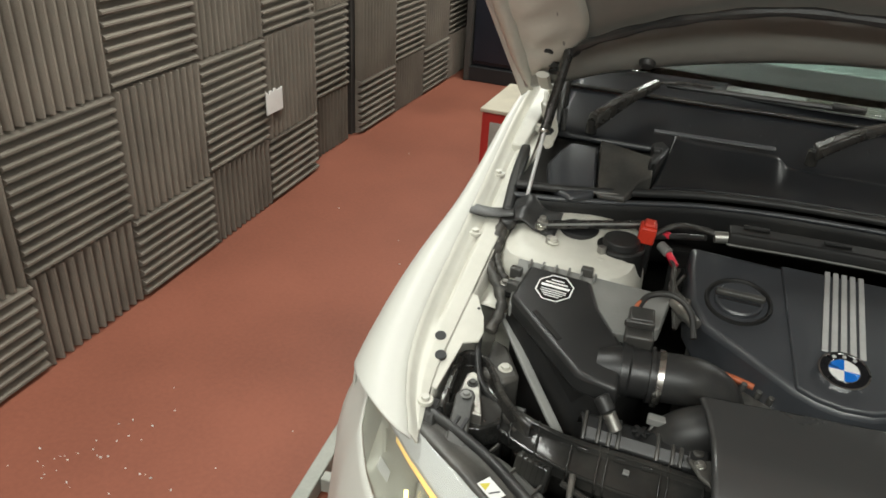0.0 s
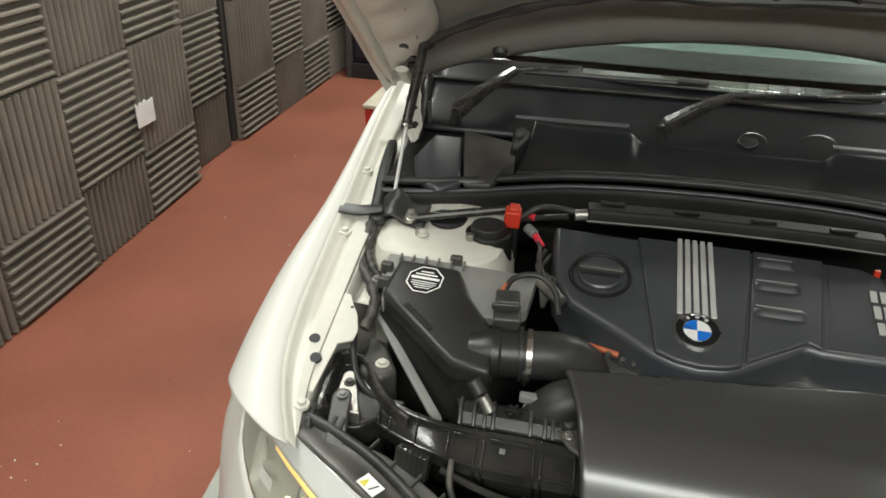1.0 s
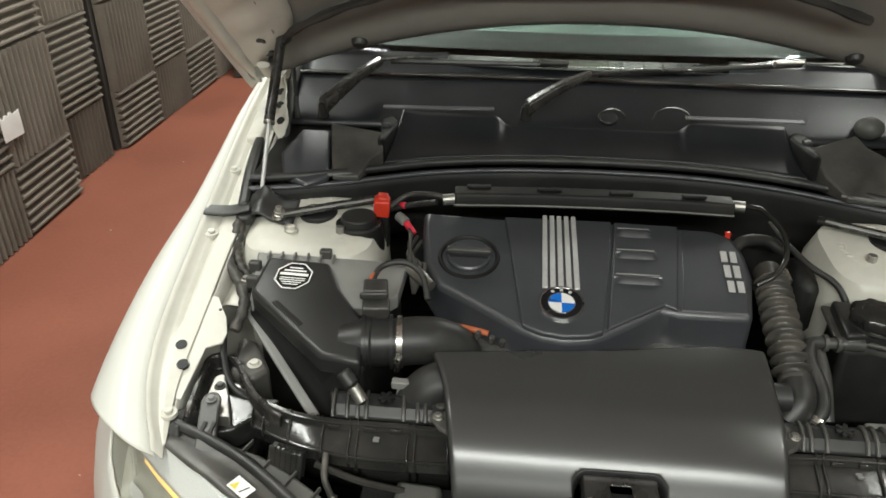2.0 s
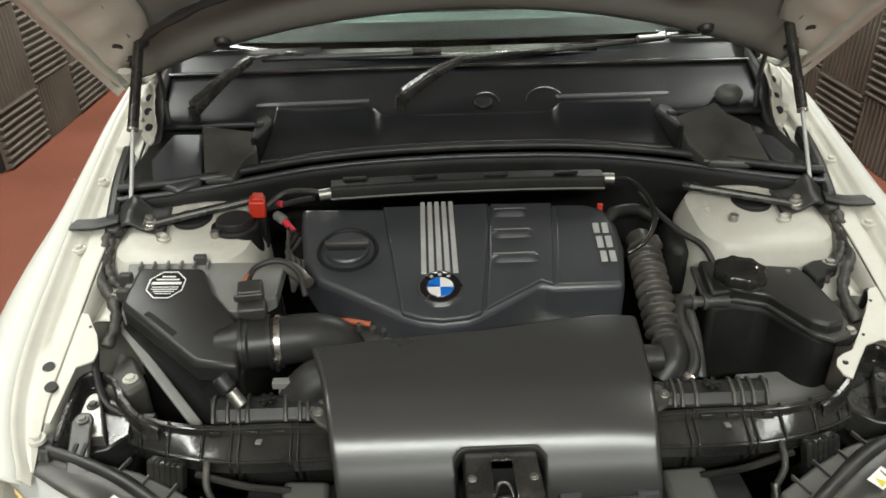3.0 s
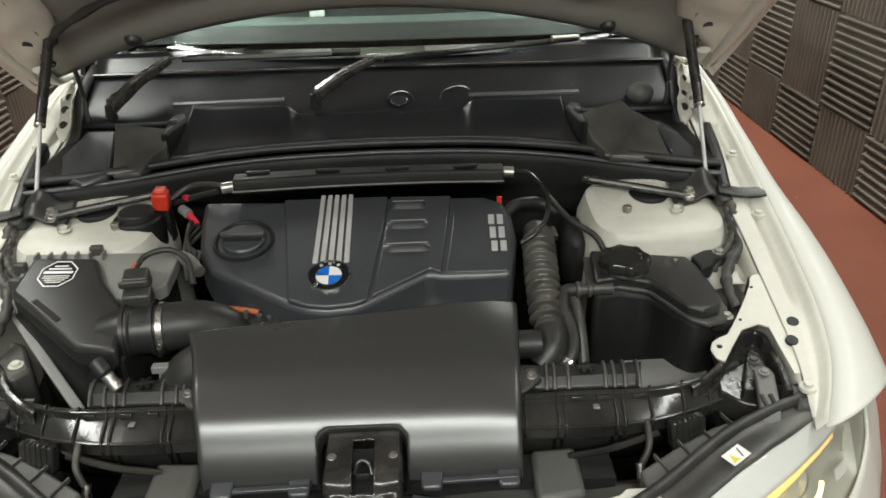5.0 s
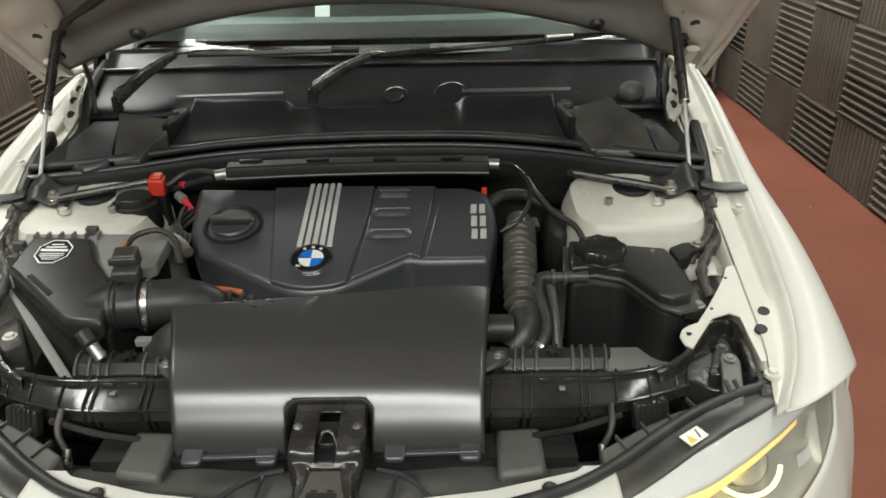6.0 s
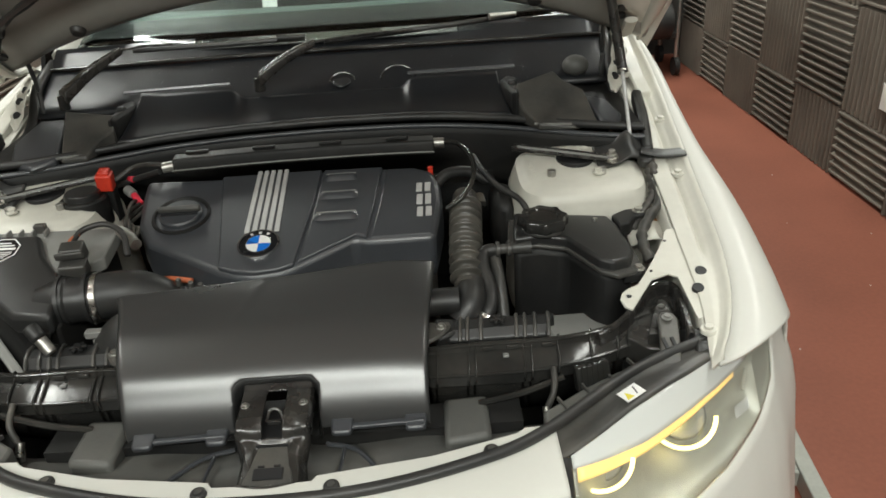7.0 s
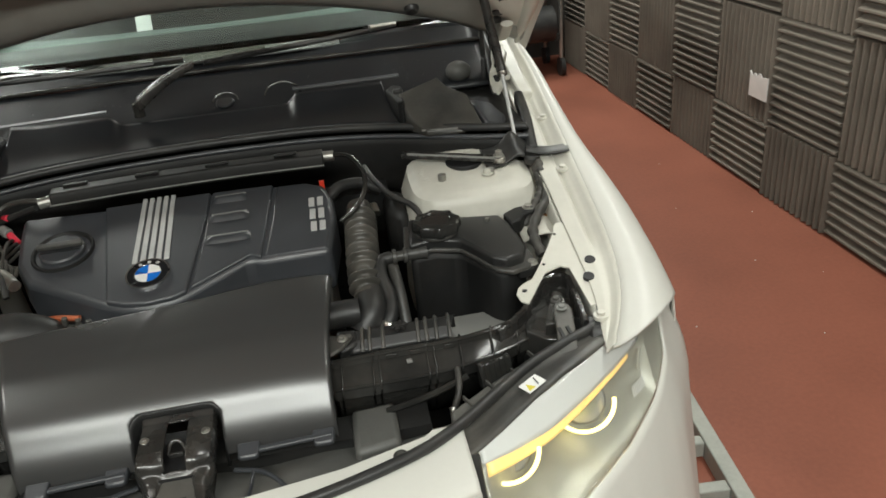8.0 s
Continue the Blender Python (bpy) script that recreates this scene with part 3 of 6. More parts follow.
def bonnet():
    """Open bonnet: underside skin, outer skin, stiffening ribs and hinge corners."""
    def plane(x, d):
        # d runs from the hinge side forward along the panel
        k = 1 - (x / 0.86) ** 2
        y = 0.47 - 0.14 * k - 0.775 * d
        z = 1.135 + 0.20 * k + 0.632 * d
        return Vector((x, y, z))
    def inner(u, v):
        w = 0.845
        p = plane(w * (2 * v - 1), 0.02 + 0.98 * u)
        r = abs(2 * v - 1)
        dent = 0.022 * (1 - math.exp(-((r - 0.86) / 0.05) ** 2)) * (1 - math.exp(-((u - 0.03) / 0.06) ** 2))
        return p + Vector((0, 0.63, 0.775)) * (dent - 0.03)
    b = bm_new()
    sheet(b, inner, 50, 70)
    part("inner_panel", b, PAINT_HOOD_SHADED, bonnet_part, "white bonnet underside without a liner, darkened for its shade", thick=0.002)
    def outer(u, v):
        w = 0.865
        return plane(w * (2 * v - 1), -0.01 + 1.03 * u) + Vector((0, 0.63, 0.775)) * (0.012 - 0.04 * max(0, abs(2 * v - 1) - 0.93) / 0.07)
    b = bm_new()
    sheet(b, outer, 30, 50)
    part("outer_skin", b, PAINT, bonnet_part, "white bonnet outer skin", thick=0.002)
    for s in (-1, 1):
        def corner(u, v):
            x, d = 0.845 - 0.20 * v * (0.3 + 0.7 * math.sin(min(1.0, u * 2.6) * math.pi / 2)) + 0.05 * u, 0.005 + 0.75 * u
            bulge = 0.016 * math.sin(min(1.0, u * 4) * math.pi / 2) * math.sin(v * math.pi) + 0.006 * math.sin(u * 40) * math.exp(-((v - 0.5) / 0.2) ** 2)
            return plane(s * min(0.848, x), d) - Vector((0, 0.63, 0.775)) * (0.021 + bulge)
        b = bm_new()
        sheet(b, corner, 30, 10)
        part("corner_panel", b, PAINT_INNER, bonnet_part, "pressed white corner panel of the bonnet", thick=0.002)
        b = bm_new()
        hose(b, [plane(s * 0.835, d) - Vector((0, 0.63, 0.775)) * 0.022 for d in (0.0, 0.12, 0.3, 0.6, 0.9)], lambda t: 0.006 + 0.015 * min(1.0, t * 3), sides=10)
        part("edge_fold", b, PAINT_INNER, bonnet_part, "folded bonnet edge")
        for d, r in ((0.13, 0.016), (0.19, 0.011), (0.09, 0.013)):
            b = bm_new()
            p = plane(s * (0.76 + 0.02 * r), d) - Vector((0, 0.63, 0.775)) * 0.036
            drum(b, p, p + Vector((0, 0.63, 0.775)) * 0.012, r, n=16)
            part("punched_hole", b, DARK_TRIM, bonnet_part, "dark hole in the bonnet corner")
        p = plane(s * 0.545, 0.06) - Vector((0, 0.63, 0.775)) * 0.03
        b = bm_new()
        drum(b, p, p - Vector((0, 0.63, 0.775)) * 0.014, 0.02, 0.015, n=16)
        part("rubber_stop", b, RUBBER, bonnet_part, "black rubber stop", bevel=0.003)
    b = bm_new()
    pts = [plane(x, d) - Vector((0, 0.63, 0.775)) * 0.038 for x, d in ((-0.71, 0.16), (-0.66, 0.20), (-0.5, 0.235), (-0.3, 0.245), (-0.1, 0.21), (0.1, 0.225), (0.3, 0.24), (0.5, 0.21))]
    hose(b, pts, lambda t: 0.008 + 0.003 * math.sin(t * 37) ** 2, sides=8)
    part("harness", b, RUBBER, bonnet_part, "black washer harness clipped under the bonnet")
    b = bm_new()
    hose(b, [plane(x, d) - Vector((0, 0.63, 0.775)) * 0.036 for x, d in ((-0.02, 0.215), (0.02, 0.26), (0.09, 0.27), (0.13, 0.23))], 0.005, sides=8)
    part("washer_hose", b, RUBBER, bonnet_part)


bonnet_part = new("bonnet")
bonnet_part.parent = car
bonnet()


def gas_strut(s):
    e = new("gas_strut")
    e.parent = car
    a, m, c = Vector((s * 0.722, 0.05, 0.985)), Vector((s * 0.722, 0.157, 1.126)), Vector((s * 0.713, 0.315, 1.325))
    b = bm_new()
    drum(b, a, m, 0.0045, n=12)
    part("rod", b, SILVER, e, "bright piston rod")
    b = bm_new()
    drum(b, m, c, 0.0115, n=16)
    part("cylinder", b, BLACK_STEEL, e, "black gas cylinder", bevel=0.002)
    b = bm_new()
    drum(b, m - (c - m).normalized() * 0.006, m, 0.0122, n=16)
    part("collar", b, STEEL, e)
    for p, r in ((c, 0.016), (a, 0.012)):
        b = bm_new()
        ball(b, p, r)
        part("ball_joint", b, RUBBER, e)


for s in (-1, 1):
    gas_strut(s)


def hinge(s):
    """Painted bonnet hinge with its bolts."""
    e = new("bonnet_hinge")
    e.parent = car
    b = bm_new()
    prism(b, [(s * 0.80, 0.30), (s * 0.835, 0.30), (s * 0.85, 0.62), (s * 0.80, 0.62)], lambda x, y: 1.03 + 0.25 * (y - 0.3), lambda x, y: 0.99)
    part("base", b, PAINT_INNER, e, "white hinge foot", bevel=0.005)
    b = bm_new()
    hose(b, [(s * 0.80, 0.60, 1.09), (s * 0.795, 0.52, 1.14), (s * 0.79, 0.42, 1.15), (s * 0.785, 0.34, 1.20)], 0.017, sides=8, flat=0.5)
    part("arm", b, PAINT_INNER, e, "white hinge arm")
    for y, z in ((0.36, 1.06), (0.44, 1.075), (0.53, 1.10)):
        b = bm_new()
        drum(b, (s * 0.79, y, z), (s * 0.772, y, z), 0.011, n=6)
        part("bolt", b, PAINT_INNER, e)
    b = bm_new()
    def plate(u, v):
        c = [lerp(u, t) for t in ([(0, 0.805), (0.35, 0.772), (0.7, 0.745), (1, 0.728)], [(0, 0.52), (0.35, 0.40), (0.7, 0.31), (1, 0.25)], [(0, 1.115), (0.35, 1.10), (0.7, 1.08), (1, 1.055)])]
        w = lerp(u, [(0, 0.03), (0.3, 0.05), (0.55, 0.034), (0.8, 0.05), (1, 0.02)]) * (v - 0.5)
        k = 0.010 * noise.noise((u * 7, v * 3, s * 3.0))
        return (s * (c[0] + 0.75 * w + k), c[1] - 0.15 * w + k, c[2] - 0.55 * w + k)
    sheet(b, plate, 26, 8)
    pl = part("hinge_plate", b, PAINT_INNER, e, "crumpled white hinge plate", thick=0.003)
    for u in (0.22, 0.5, 0.78):
        p = Vector(plate(u, 0.5))
        b = bm_new()
        drum(b, p, p + Vector((-s * 0.006, -0.006, 0.005)), 0.009, n=12)
        part("hole", b, DARK_TRIM, pl)
    b = bm_new()
    hose(b, [(s * 0.775, 0.62, 1.13), (s * 0.765, 0.48, 1.10), (s * 0.755, 0.38, 1.03), (s * 0.76, 0.3, 0.99)], 0.014, sides=10)
    part("rubber_edge", b, RUBBER, e)
    b = bm_new()
    hose(b, [(s * 0.705, 0.33, 1.29), (s * 0.725, 0.38, 1.22), (s * 0.735, 0.42, 1.12), (s * 0.73, 0.4, 1.05)], 0.006, sides=8)
    part("cable", b, RUBBER, e)


for s in (-1, 1):
    hinge(s)


def shell():
    """The body round the bay: dark floor, bulkhead, glass, cabin, roof, doors and wheels."""
    b = bm_new()
    box(b, (0, -0.1, 0.47), (1.4, 1.05, 0.03))
    part("undertray", b, PLASTIC_DARK, car)
    b = bm_new()
    box(b, (0, 0.42, 0.74), (1.52, 0.03, 0.52))
    part("bulkhead", b, PLASTIC_DARK, car)
    def screen(u, v):
        x = -0.74 + 1.48 * u
        k = 1 - (x / 0.74) ** 2
        return (x * (1 - 0.16 * v), 0.66 - 0.10 * k + 0.78 * v, 1.145 + 0.015 * k + 0.40 * v)
    b = bm_new()
    sheet(b, screen, 30, 12)
    g = part("windscreen", b, SCREEN, car, "green-tinted windscreen glass", thick=0.005)
    g.visible_shadow = False
    def band(u, v):
        p = Vector(screen(u, 0.16 * v))
        return p + Vector((0, 0.004, -0.008))
    b = bm_new()
    sheet(b, band, 30, 3)
    part("screen_border", b, DARK_TRIM, g, "black ceramic border of the glass", thick=0.001)
    def dash(u, v):
        x = -0.72 + 1.44 * u
        return (x, 0.79 + 0.20 * v - 0.1 * (1 - (x / 0.72) ** 2), 1.178 + 0.022 * math.sin(v * 2.0) - 0.006 * math.exp(-((v - 0.45) / 0.05) ** 2))
    b = bm_new()
    sheet(b, dash, 24, 30)
    part("dashboard", b, DASH, car, "pale grey-green dashboard edge behind the glass", thick=0.02)
    def pad(u, v):
        x = -0.72 + 1.44 * u
        hump = 0.035 * math.exp(-((x - 0.36) / 0.17) ** 4) + 0.015 * math.exp(-(x / 0.14) ** 4)
        return (x, 0.98 + 0.30 * v - 0.1 * (1 - (x / 0.72) ** 2), 1.192 + (0.022 + hump) * math.sin(min(1.0, v * 1.6) * 1.57) - 0.12 * max(0, v - 0.8))
    b = bm_new()
    sheet(b, pad, 40, 14)
    part("dash_pad", b, DARK_TRIM, car, "black dashboard pad", thick=0.02)
    b = bm_new()
    box(b, (-0.20, 0.92, 1.225), (0.045, 0.004, 0.06), (-25, 0, 0))
    part("paper_tag", b, WHITE_PRINT, car, "small white paper tag on the dashboard")
    b = bm_new()
    box(b, (0, 1.5, 0.85), (1.5, 1.0, 0.1))
    part("cabin_floor", b, DARK_TRIM, car)
    for sx in (-0.36, 0.36):
        b = bm_new()
        box(b, (sx, 1.72, 1.12), (0.46, 0.14, 0.5), (-12, 0, 0))
        box(b, (sx, 1.78, 1.43), (0.24, 0.09, 0.15), (-12, 0, 0))
        part("seat", b, DARK_TRIM, car, "black front seat", bevel=0.04, segments=3)
    for s in (-1, 1):
        b = bm_new()
        hose(b, [(s * 0.76, 0.66, 1.13), (s * 0.70, 1.05, 1.34), (s * 0.63, 1.45, 1.54), (s * 0.60, 2.0, 1.60)], 0.035, sides=10)
        part("pillar", b, PAINT, car, "white windscreen pillar")
        def flank(u, v):
            y = 0.55 + 2.6 * u
            return (s * (0.905 - 0.06 * v * v), y, 1.04 - 0.70 * v)
        b = bm_new()
        sheet(b, flank, 8, 6)
        d = part("door", b, PAINT, car, "white side panel", thick=0.01)
        b = bm_new()
        box(b, (s * 0.80, 1.85, 1.27), (0.012, 2.3, 0.42), (0, s * -16, 0))
        part("side_window", b, DARK_TRIM, d, "dark side glass")
        for wy in (-0.05, 2.7):
            b = bm_new()
            drum(b, (s * 0.62, wy, 0.34), (s * 0.85, wy, 0.34), 0.34, n=48)
            w = part("wheel", b, RUBBER, car, "black tyre", bevel=0.03, segments=3)
            b = bm_new()
            drum(b, (s * 0.80, wy, 0.34), (s * 0.857, wy, 0.34), 0.22, n=32)
            part("rim", b, ALU, w, "silver rim", bevel=0.01)
    b = bm_new()
    box(b, (0, 2.3, 1.60), (1.2, 1.9, 0.05))
    part("roof", b, PAINT, car, "white roof", bevel=0.02)
    b = bm_new()
    box(b, (0, 2.25, 1.55), (1.14, 1.8, 0.03))
    part("headliner", b, PLASTIC_GREY, car, "grey headliner", bevel=0.01)
    b = bm_new()
    box(b, (0, 3.05, 1.1), (1.6, 0.05, 0.9), (-12, 0, 0))
    part("rear_trim", b, DARK_TRIM, car, "dark rear trim", bevel=0.02)
    b = bm_new()
    box(b, (0, 3.2, 0.95), (1.7, 0.06, 1.2), (-12, 0, 0))
    part("tailgate", b, PAINT, car, bevel=0.02)


shell()


# ---- the engine bay ----
def group(name, parent=None, label=""):
    ob = new(name)
    ob.parent = parent or car
    return tagged(ob, label)


def loft_box(bm, pts, w, h, n=6, lean=0.0):
    """Adds a rectangular duct along a smooth line in plan; w and h may vary along it."""
    line = spline(pts, n)
    last = None
    for i, p in enumerate(line):
        d = line[min(i + 1, len(line) - 1)] - line[max(i - 1, 0)]
        d.z = 0
        d.normalize()
        side = Vector((-d.y, d.x, 0))
        t = i / (len(line) - 1)
        ww = w(t) if callable(w) else w
        hh = h(t) if callable(h) else h
        ring = [bm.verts.new(p + side * a * ww / 2 + Vector((0, 0, c * hh / 2 + lean * a * ww))) for a, c in ((1, 0.55), (0.85, 1), (-0.85, 1), (-1, 0.55), (-1, -1), (1, -1))]
        if last:
            for k in range(6):
                bm.faces.new((last[k], last[(k + 1) % 6], ring[(k + 1) % 6], ring[k]))
        else:
            bm.faces.new(ring)
        last = ring
    bm.faces.new(last[::-1])
    return line


def bolt(parent, p, r=0.008, material=ALU, h=0.008, label=""):
    b = bm_new()
    drum(b, p, (p[0], p[1], p[2] + h * 0.35), r * 1.5, n=16)
    drum(b, (p[0], p[1], p[2] + h * 0.35), (p[0], p[1], p[2] + h), r, n=6)
    return part("bolt", b, material, parent, label, bevel=0.0008)


def cover_z(x, y):
    return 0.967 + 0.255 * y


def engine_cover():
    edge = [(-0.365, 0.052), (-0.19, 0.044), (0.03, 0.046), (0.235, 0.040), (0.275, 0.02), (0.290, -0.03), (0.292, -0.09), (0.272, -0.195), (0.137, -0.195), (0.112, -0.186), (0.0, -0.257), (-0.03, -0.269), (-0.075, -0.274), (-0.115, -0.268), (-0.152, -0.254), (-0.312, -0.158), (-0.345, -0.10), (-0.358, -0.02)]
    b = bm_new()
    prism(b, edge, lambda x, y: cover_z(x, y) - 0.004, lambda x, y: cover_z(x, y) - 0.10)
    cv = part("engine_cover", b, PLASTIC, car, "satin black plastic engine cover with a fluted centre", bevel=0.012, segments=3)
    b = bm_new()
    prism(b, [(-0.192, 0.040), (0.030, 0.041), (0.024, -0.05), (-0.003, -0.254), (-0.03, -0.265), (-0.075, -0.270), (-0.115, -0.264), (-0.150, -0.250)], lambda x, y: cover_z(x, y) + 0.002, lambda x, y: cover_z(x, y) - 0.02)
    part("centre_panel", b, PLASTIC, cv, bevel=0.004, segments=3)
    b = bm_new()
    prism(b, [(0.034, 0.041), (0.165, 0.038), (0.150, -0.09), (0.136, -0.19), (0.115, -0.178), (0.004, -0.246), (0.020, -0.12)], lambda x, y: cover_z(x, y) + 0.001, lambda x, y: cover_z(x, y) - 0.02)
    part("slotted_panel", b, PLASTIC, cv, bevel=0.004, segments=3)
    b = bm_new()
    prism(b, [(0.172, 0.036), (0.232, 0.034), (0.268, 0.015), (0.282, -0.03), (0.284, -0.09), (0.266, -0.188), (0.142, -0.188), (0.157, -0.09)], lambda x, y: cover_z(x, y) - 0.003, lambda x, y: cover_z(x, y) - 0.02)
    part("end_panel", b, PLASTIC, cv, bevel=0.005, segments=3)
    # flutes
    for k in range(5):
        b = bm_new()
        x0, x1 = -0.113 + 0.0147 * k, -0.1135 + 0.0153 * k
        prism(b, [(x0, 0.047), (x0 + 0.0098, 0.047), (x1 + 0.0104, -0.158), (x1, -0.158)], lambda x, y: cover_z(x, y) + 0.0045, lambda x, y: cover_z(x, y) - 0.002)
        part("silver_stripe", b, SILVER, cv, "silver flute on the cover", bevel=0.0012)
    # round badge of plain quarters
    badge = group("badge", cv, "round blue and white badge in a black ring")
    turn = Matrix.Translation((-0.078, -0.196, cover_z(0, -0.196) + 0.0025)) @ pose(0, 0, 0, math.degrees(math.atan(0.255)), 0, 0)
    def disc(r0, r1, a0, a1, z0, z1, n):
        bb = bm_new()
        for k in range(n):
            p, q = a0 + (a1 - a0) * k / n, a0 + (a1 - a0) * (k + 1) / n
            ps = [(r0, p), (r1, p), (r1, q), (r0, q)]
            lo = [bb.verts.new(turn @ Vector((r * math.cos(a), r * math.sin(a), z0))) for r, a in ps]
            hi = [bb.verts.new(turn @ Vector((r * math.cos(a), r * math.sin(a), z1))) for r, a in ps]
            bb.faces.new(hi)
            for i in range(4):
                bb.faces.new((lo[i], lo[(i + 1) % 4], hi[(i + 1) % 4], hi[i]))
        bmesh.ops.remove_doubles(bb, verts=bb.verts, dist=0.00005)
        return bb
    tau = 2 * math.pi
    part("rim", disc(0.0385, 0.0415, 0, tau, 0, 0.0055, 48), CHROME, badge, "thin chrome rim")
    part("black_ring", disc(0.0258, 0.0385, 0, tau, 0, 0.004, 48), BLACK_ENAMEL, badge)
    part("inner_rim", disc(0.0244, 0.0258, 0, tau, 0, 0.0046, 48), CHROME, badge)
    for k in range(4):
        part("quarter", disc(0.0002, 0.0244, tau * k / 4, tau * (k + 1) / 4, 0, 0.0042, 10), WHITE_PRINT if k % 2 == 0 else BLUE, badge, "white quarter" if k % 2 == 0 else "blue quarter")
    for a in (0.33, 0.5, 0.67):
        p = turn @ Vector((0.032 * math.cos(a * math.pi), 0.032 * math.sin(a * math.pi), 0.0045))
        b = bm_new()
        box(b, p, (0.006, 0.006, 0.001), (math.degrees(math.atan(0.255)), 0, (a - 0.5) * 180))
        part("ring_mark", b, SILVER, badge, smooth=False)
    # filler cap in its well
    cap = group("filler_cap", cv, "black oil filler cap with a grip bar in a round well")
    base = Matrix.Translation((-0.259, -0.080, cover_z(0, -0.08))) @ pose(0, 0, 0, math.degrees(math.atan(0.255)), 0, 0)
    def ringed(prof, n=40):
        bb = bm_new()
        last = None
        for k in range(n + 1):
            a = tau * k / n
            ring = [bb.verts.new(base @ Vector((r * math.cos(a), r * math.sin(a), z))) for r, z in prof]
            if last:
                for i in range(len(prof) - 1):
                    bb.faces.new((last[i], last[i + 1], ring[i + 1], ring[i]))
            last = ring
        bmesh.ops.remove_doubles(bb, verts=bb.verts, dist=0.00005)
        return bb
    part("well", ringed([(0.062, -0.004), (0.060, 0.0012), (0.0565, 0.0016), (0.054, -0.001), (0.051, -0.009), (0.0, -0.009)]), PLASTIC_DARK, cap)
    part("cap", ringed([(0.0445, -0.007), (0.0435, 0.004), (0.040, 0.007), (0.0, 0.007)]), PLASTIC, cap)
    for sy in (-1, 1):
        b = bm_new()
        bmesh.ops.create_cube(b, size=1, matrix=base @ Matrix.Translation((0, sy * 0.0105, 0.0075)) @ Matrix.Diagonal((0.076, 0.0045, 0.003, 1)))
        part("groove", b, DARK_TRIM, cap)
    b = bm_new()
    for p, s in (((0, 0, 0.014), (0.088, 0.012, 0.012)),):
        bmesh.ops.create_cube(b, size=1, matrix=base @ Matrix.Translation(p) @ Matrix.Diagonal((*s, 1)))
    part("grip", b, PLASTIC_OLD, cap, bevel=0.003)
    # raised louvres
    for y, w in ((0.014, 0.072), (-0.048, 0.082), (-0.116, 0.092)):
        x0 = 0.036 + 0.10 * y
        b = bm_new()
        def f(u, v):
            t = math.sin(v * math.pi) * min(1, 8 * u, 8 * (1 - u))
            yy = y - 0.018 + 0.024 * v
            return (x0 + w * u, yy, cover_z(0, yy) + 0.0015 + 0.0075 * t)
        sheet(b, f, 14, 8)
        part("louvre", b, PLASTIC, cv, "raised black louvre")
        # highlight along the louvre, put in as a pale grey bar
        b = bm_new()
        box(b, (x0 + w / 2, y + 0.008, cover_z(0, y + 0.008) + 0.0015), (w * 0.9, 0.0035, 0.003))
        part("louvre_highlight", b, PLASTIC_GREY, cv, bevel=0.001)
    # plain silver bars where a word stands
    for k in range(3):
        for j in range(2):
            b = bm_new()
            y = -0.122 + 0.040 * k
            x = 0.2445 + 0.018 * j
            box(b, (x, y, cover_z(0, y) - 0.001), (0.0125, 0.029 if k != 1 else 0.032, 0.0032), (math.degrees(math.atan(0.255)), 0, -3))
            part("silver_mark", b, SILVER, cv, "plain silver bar on the cover", bevel=0.0008)


engine_cover()


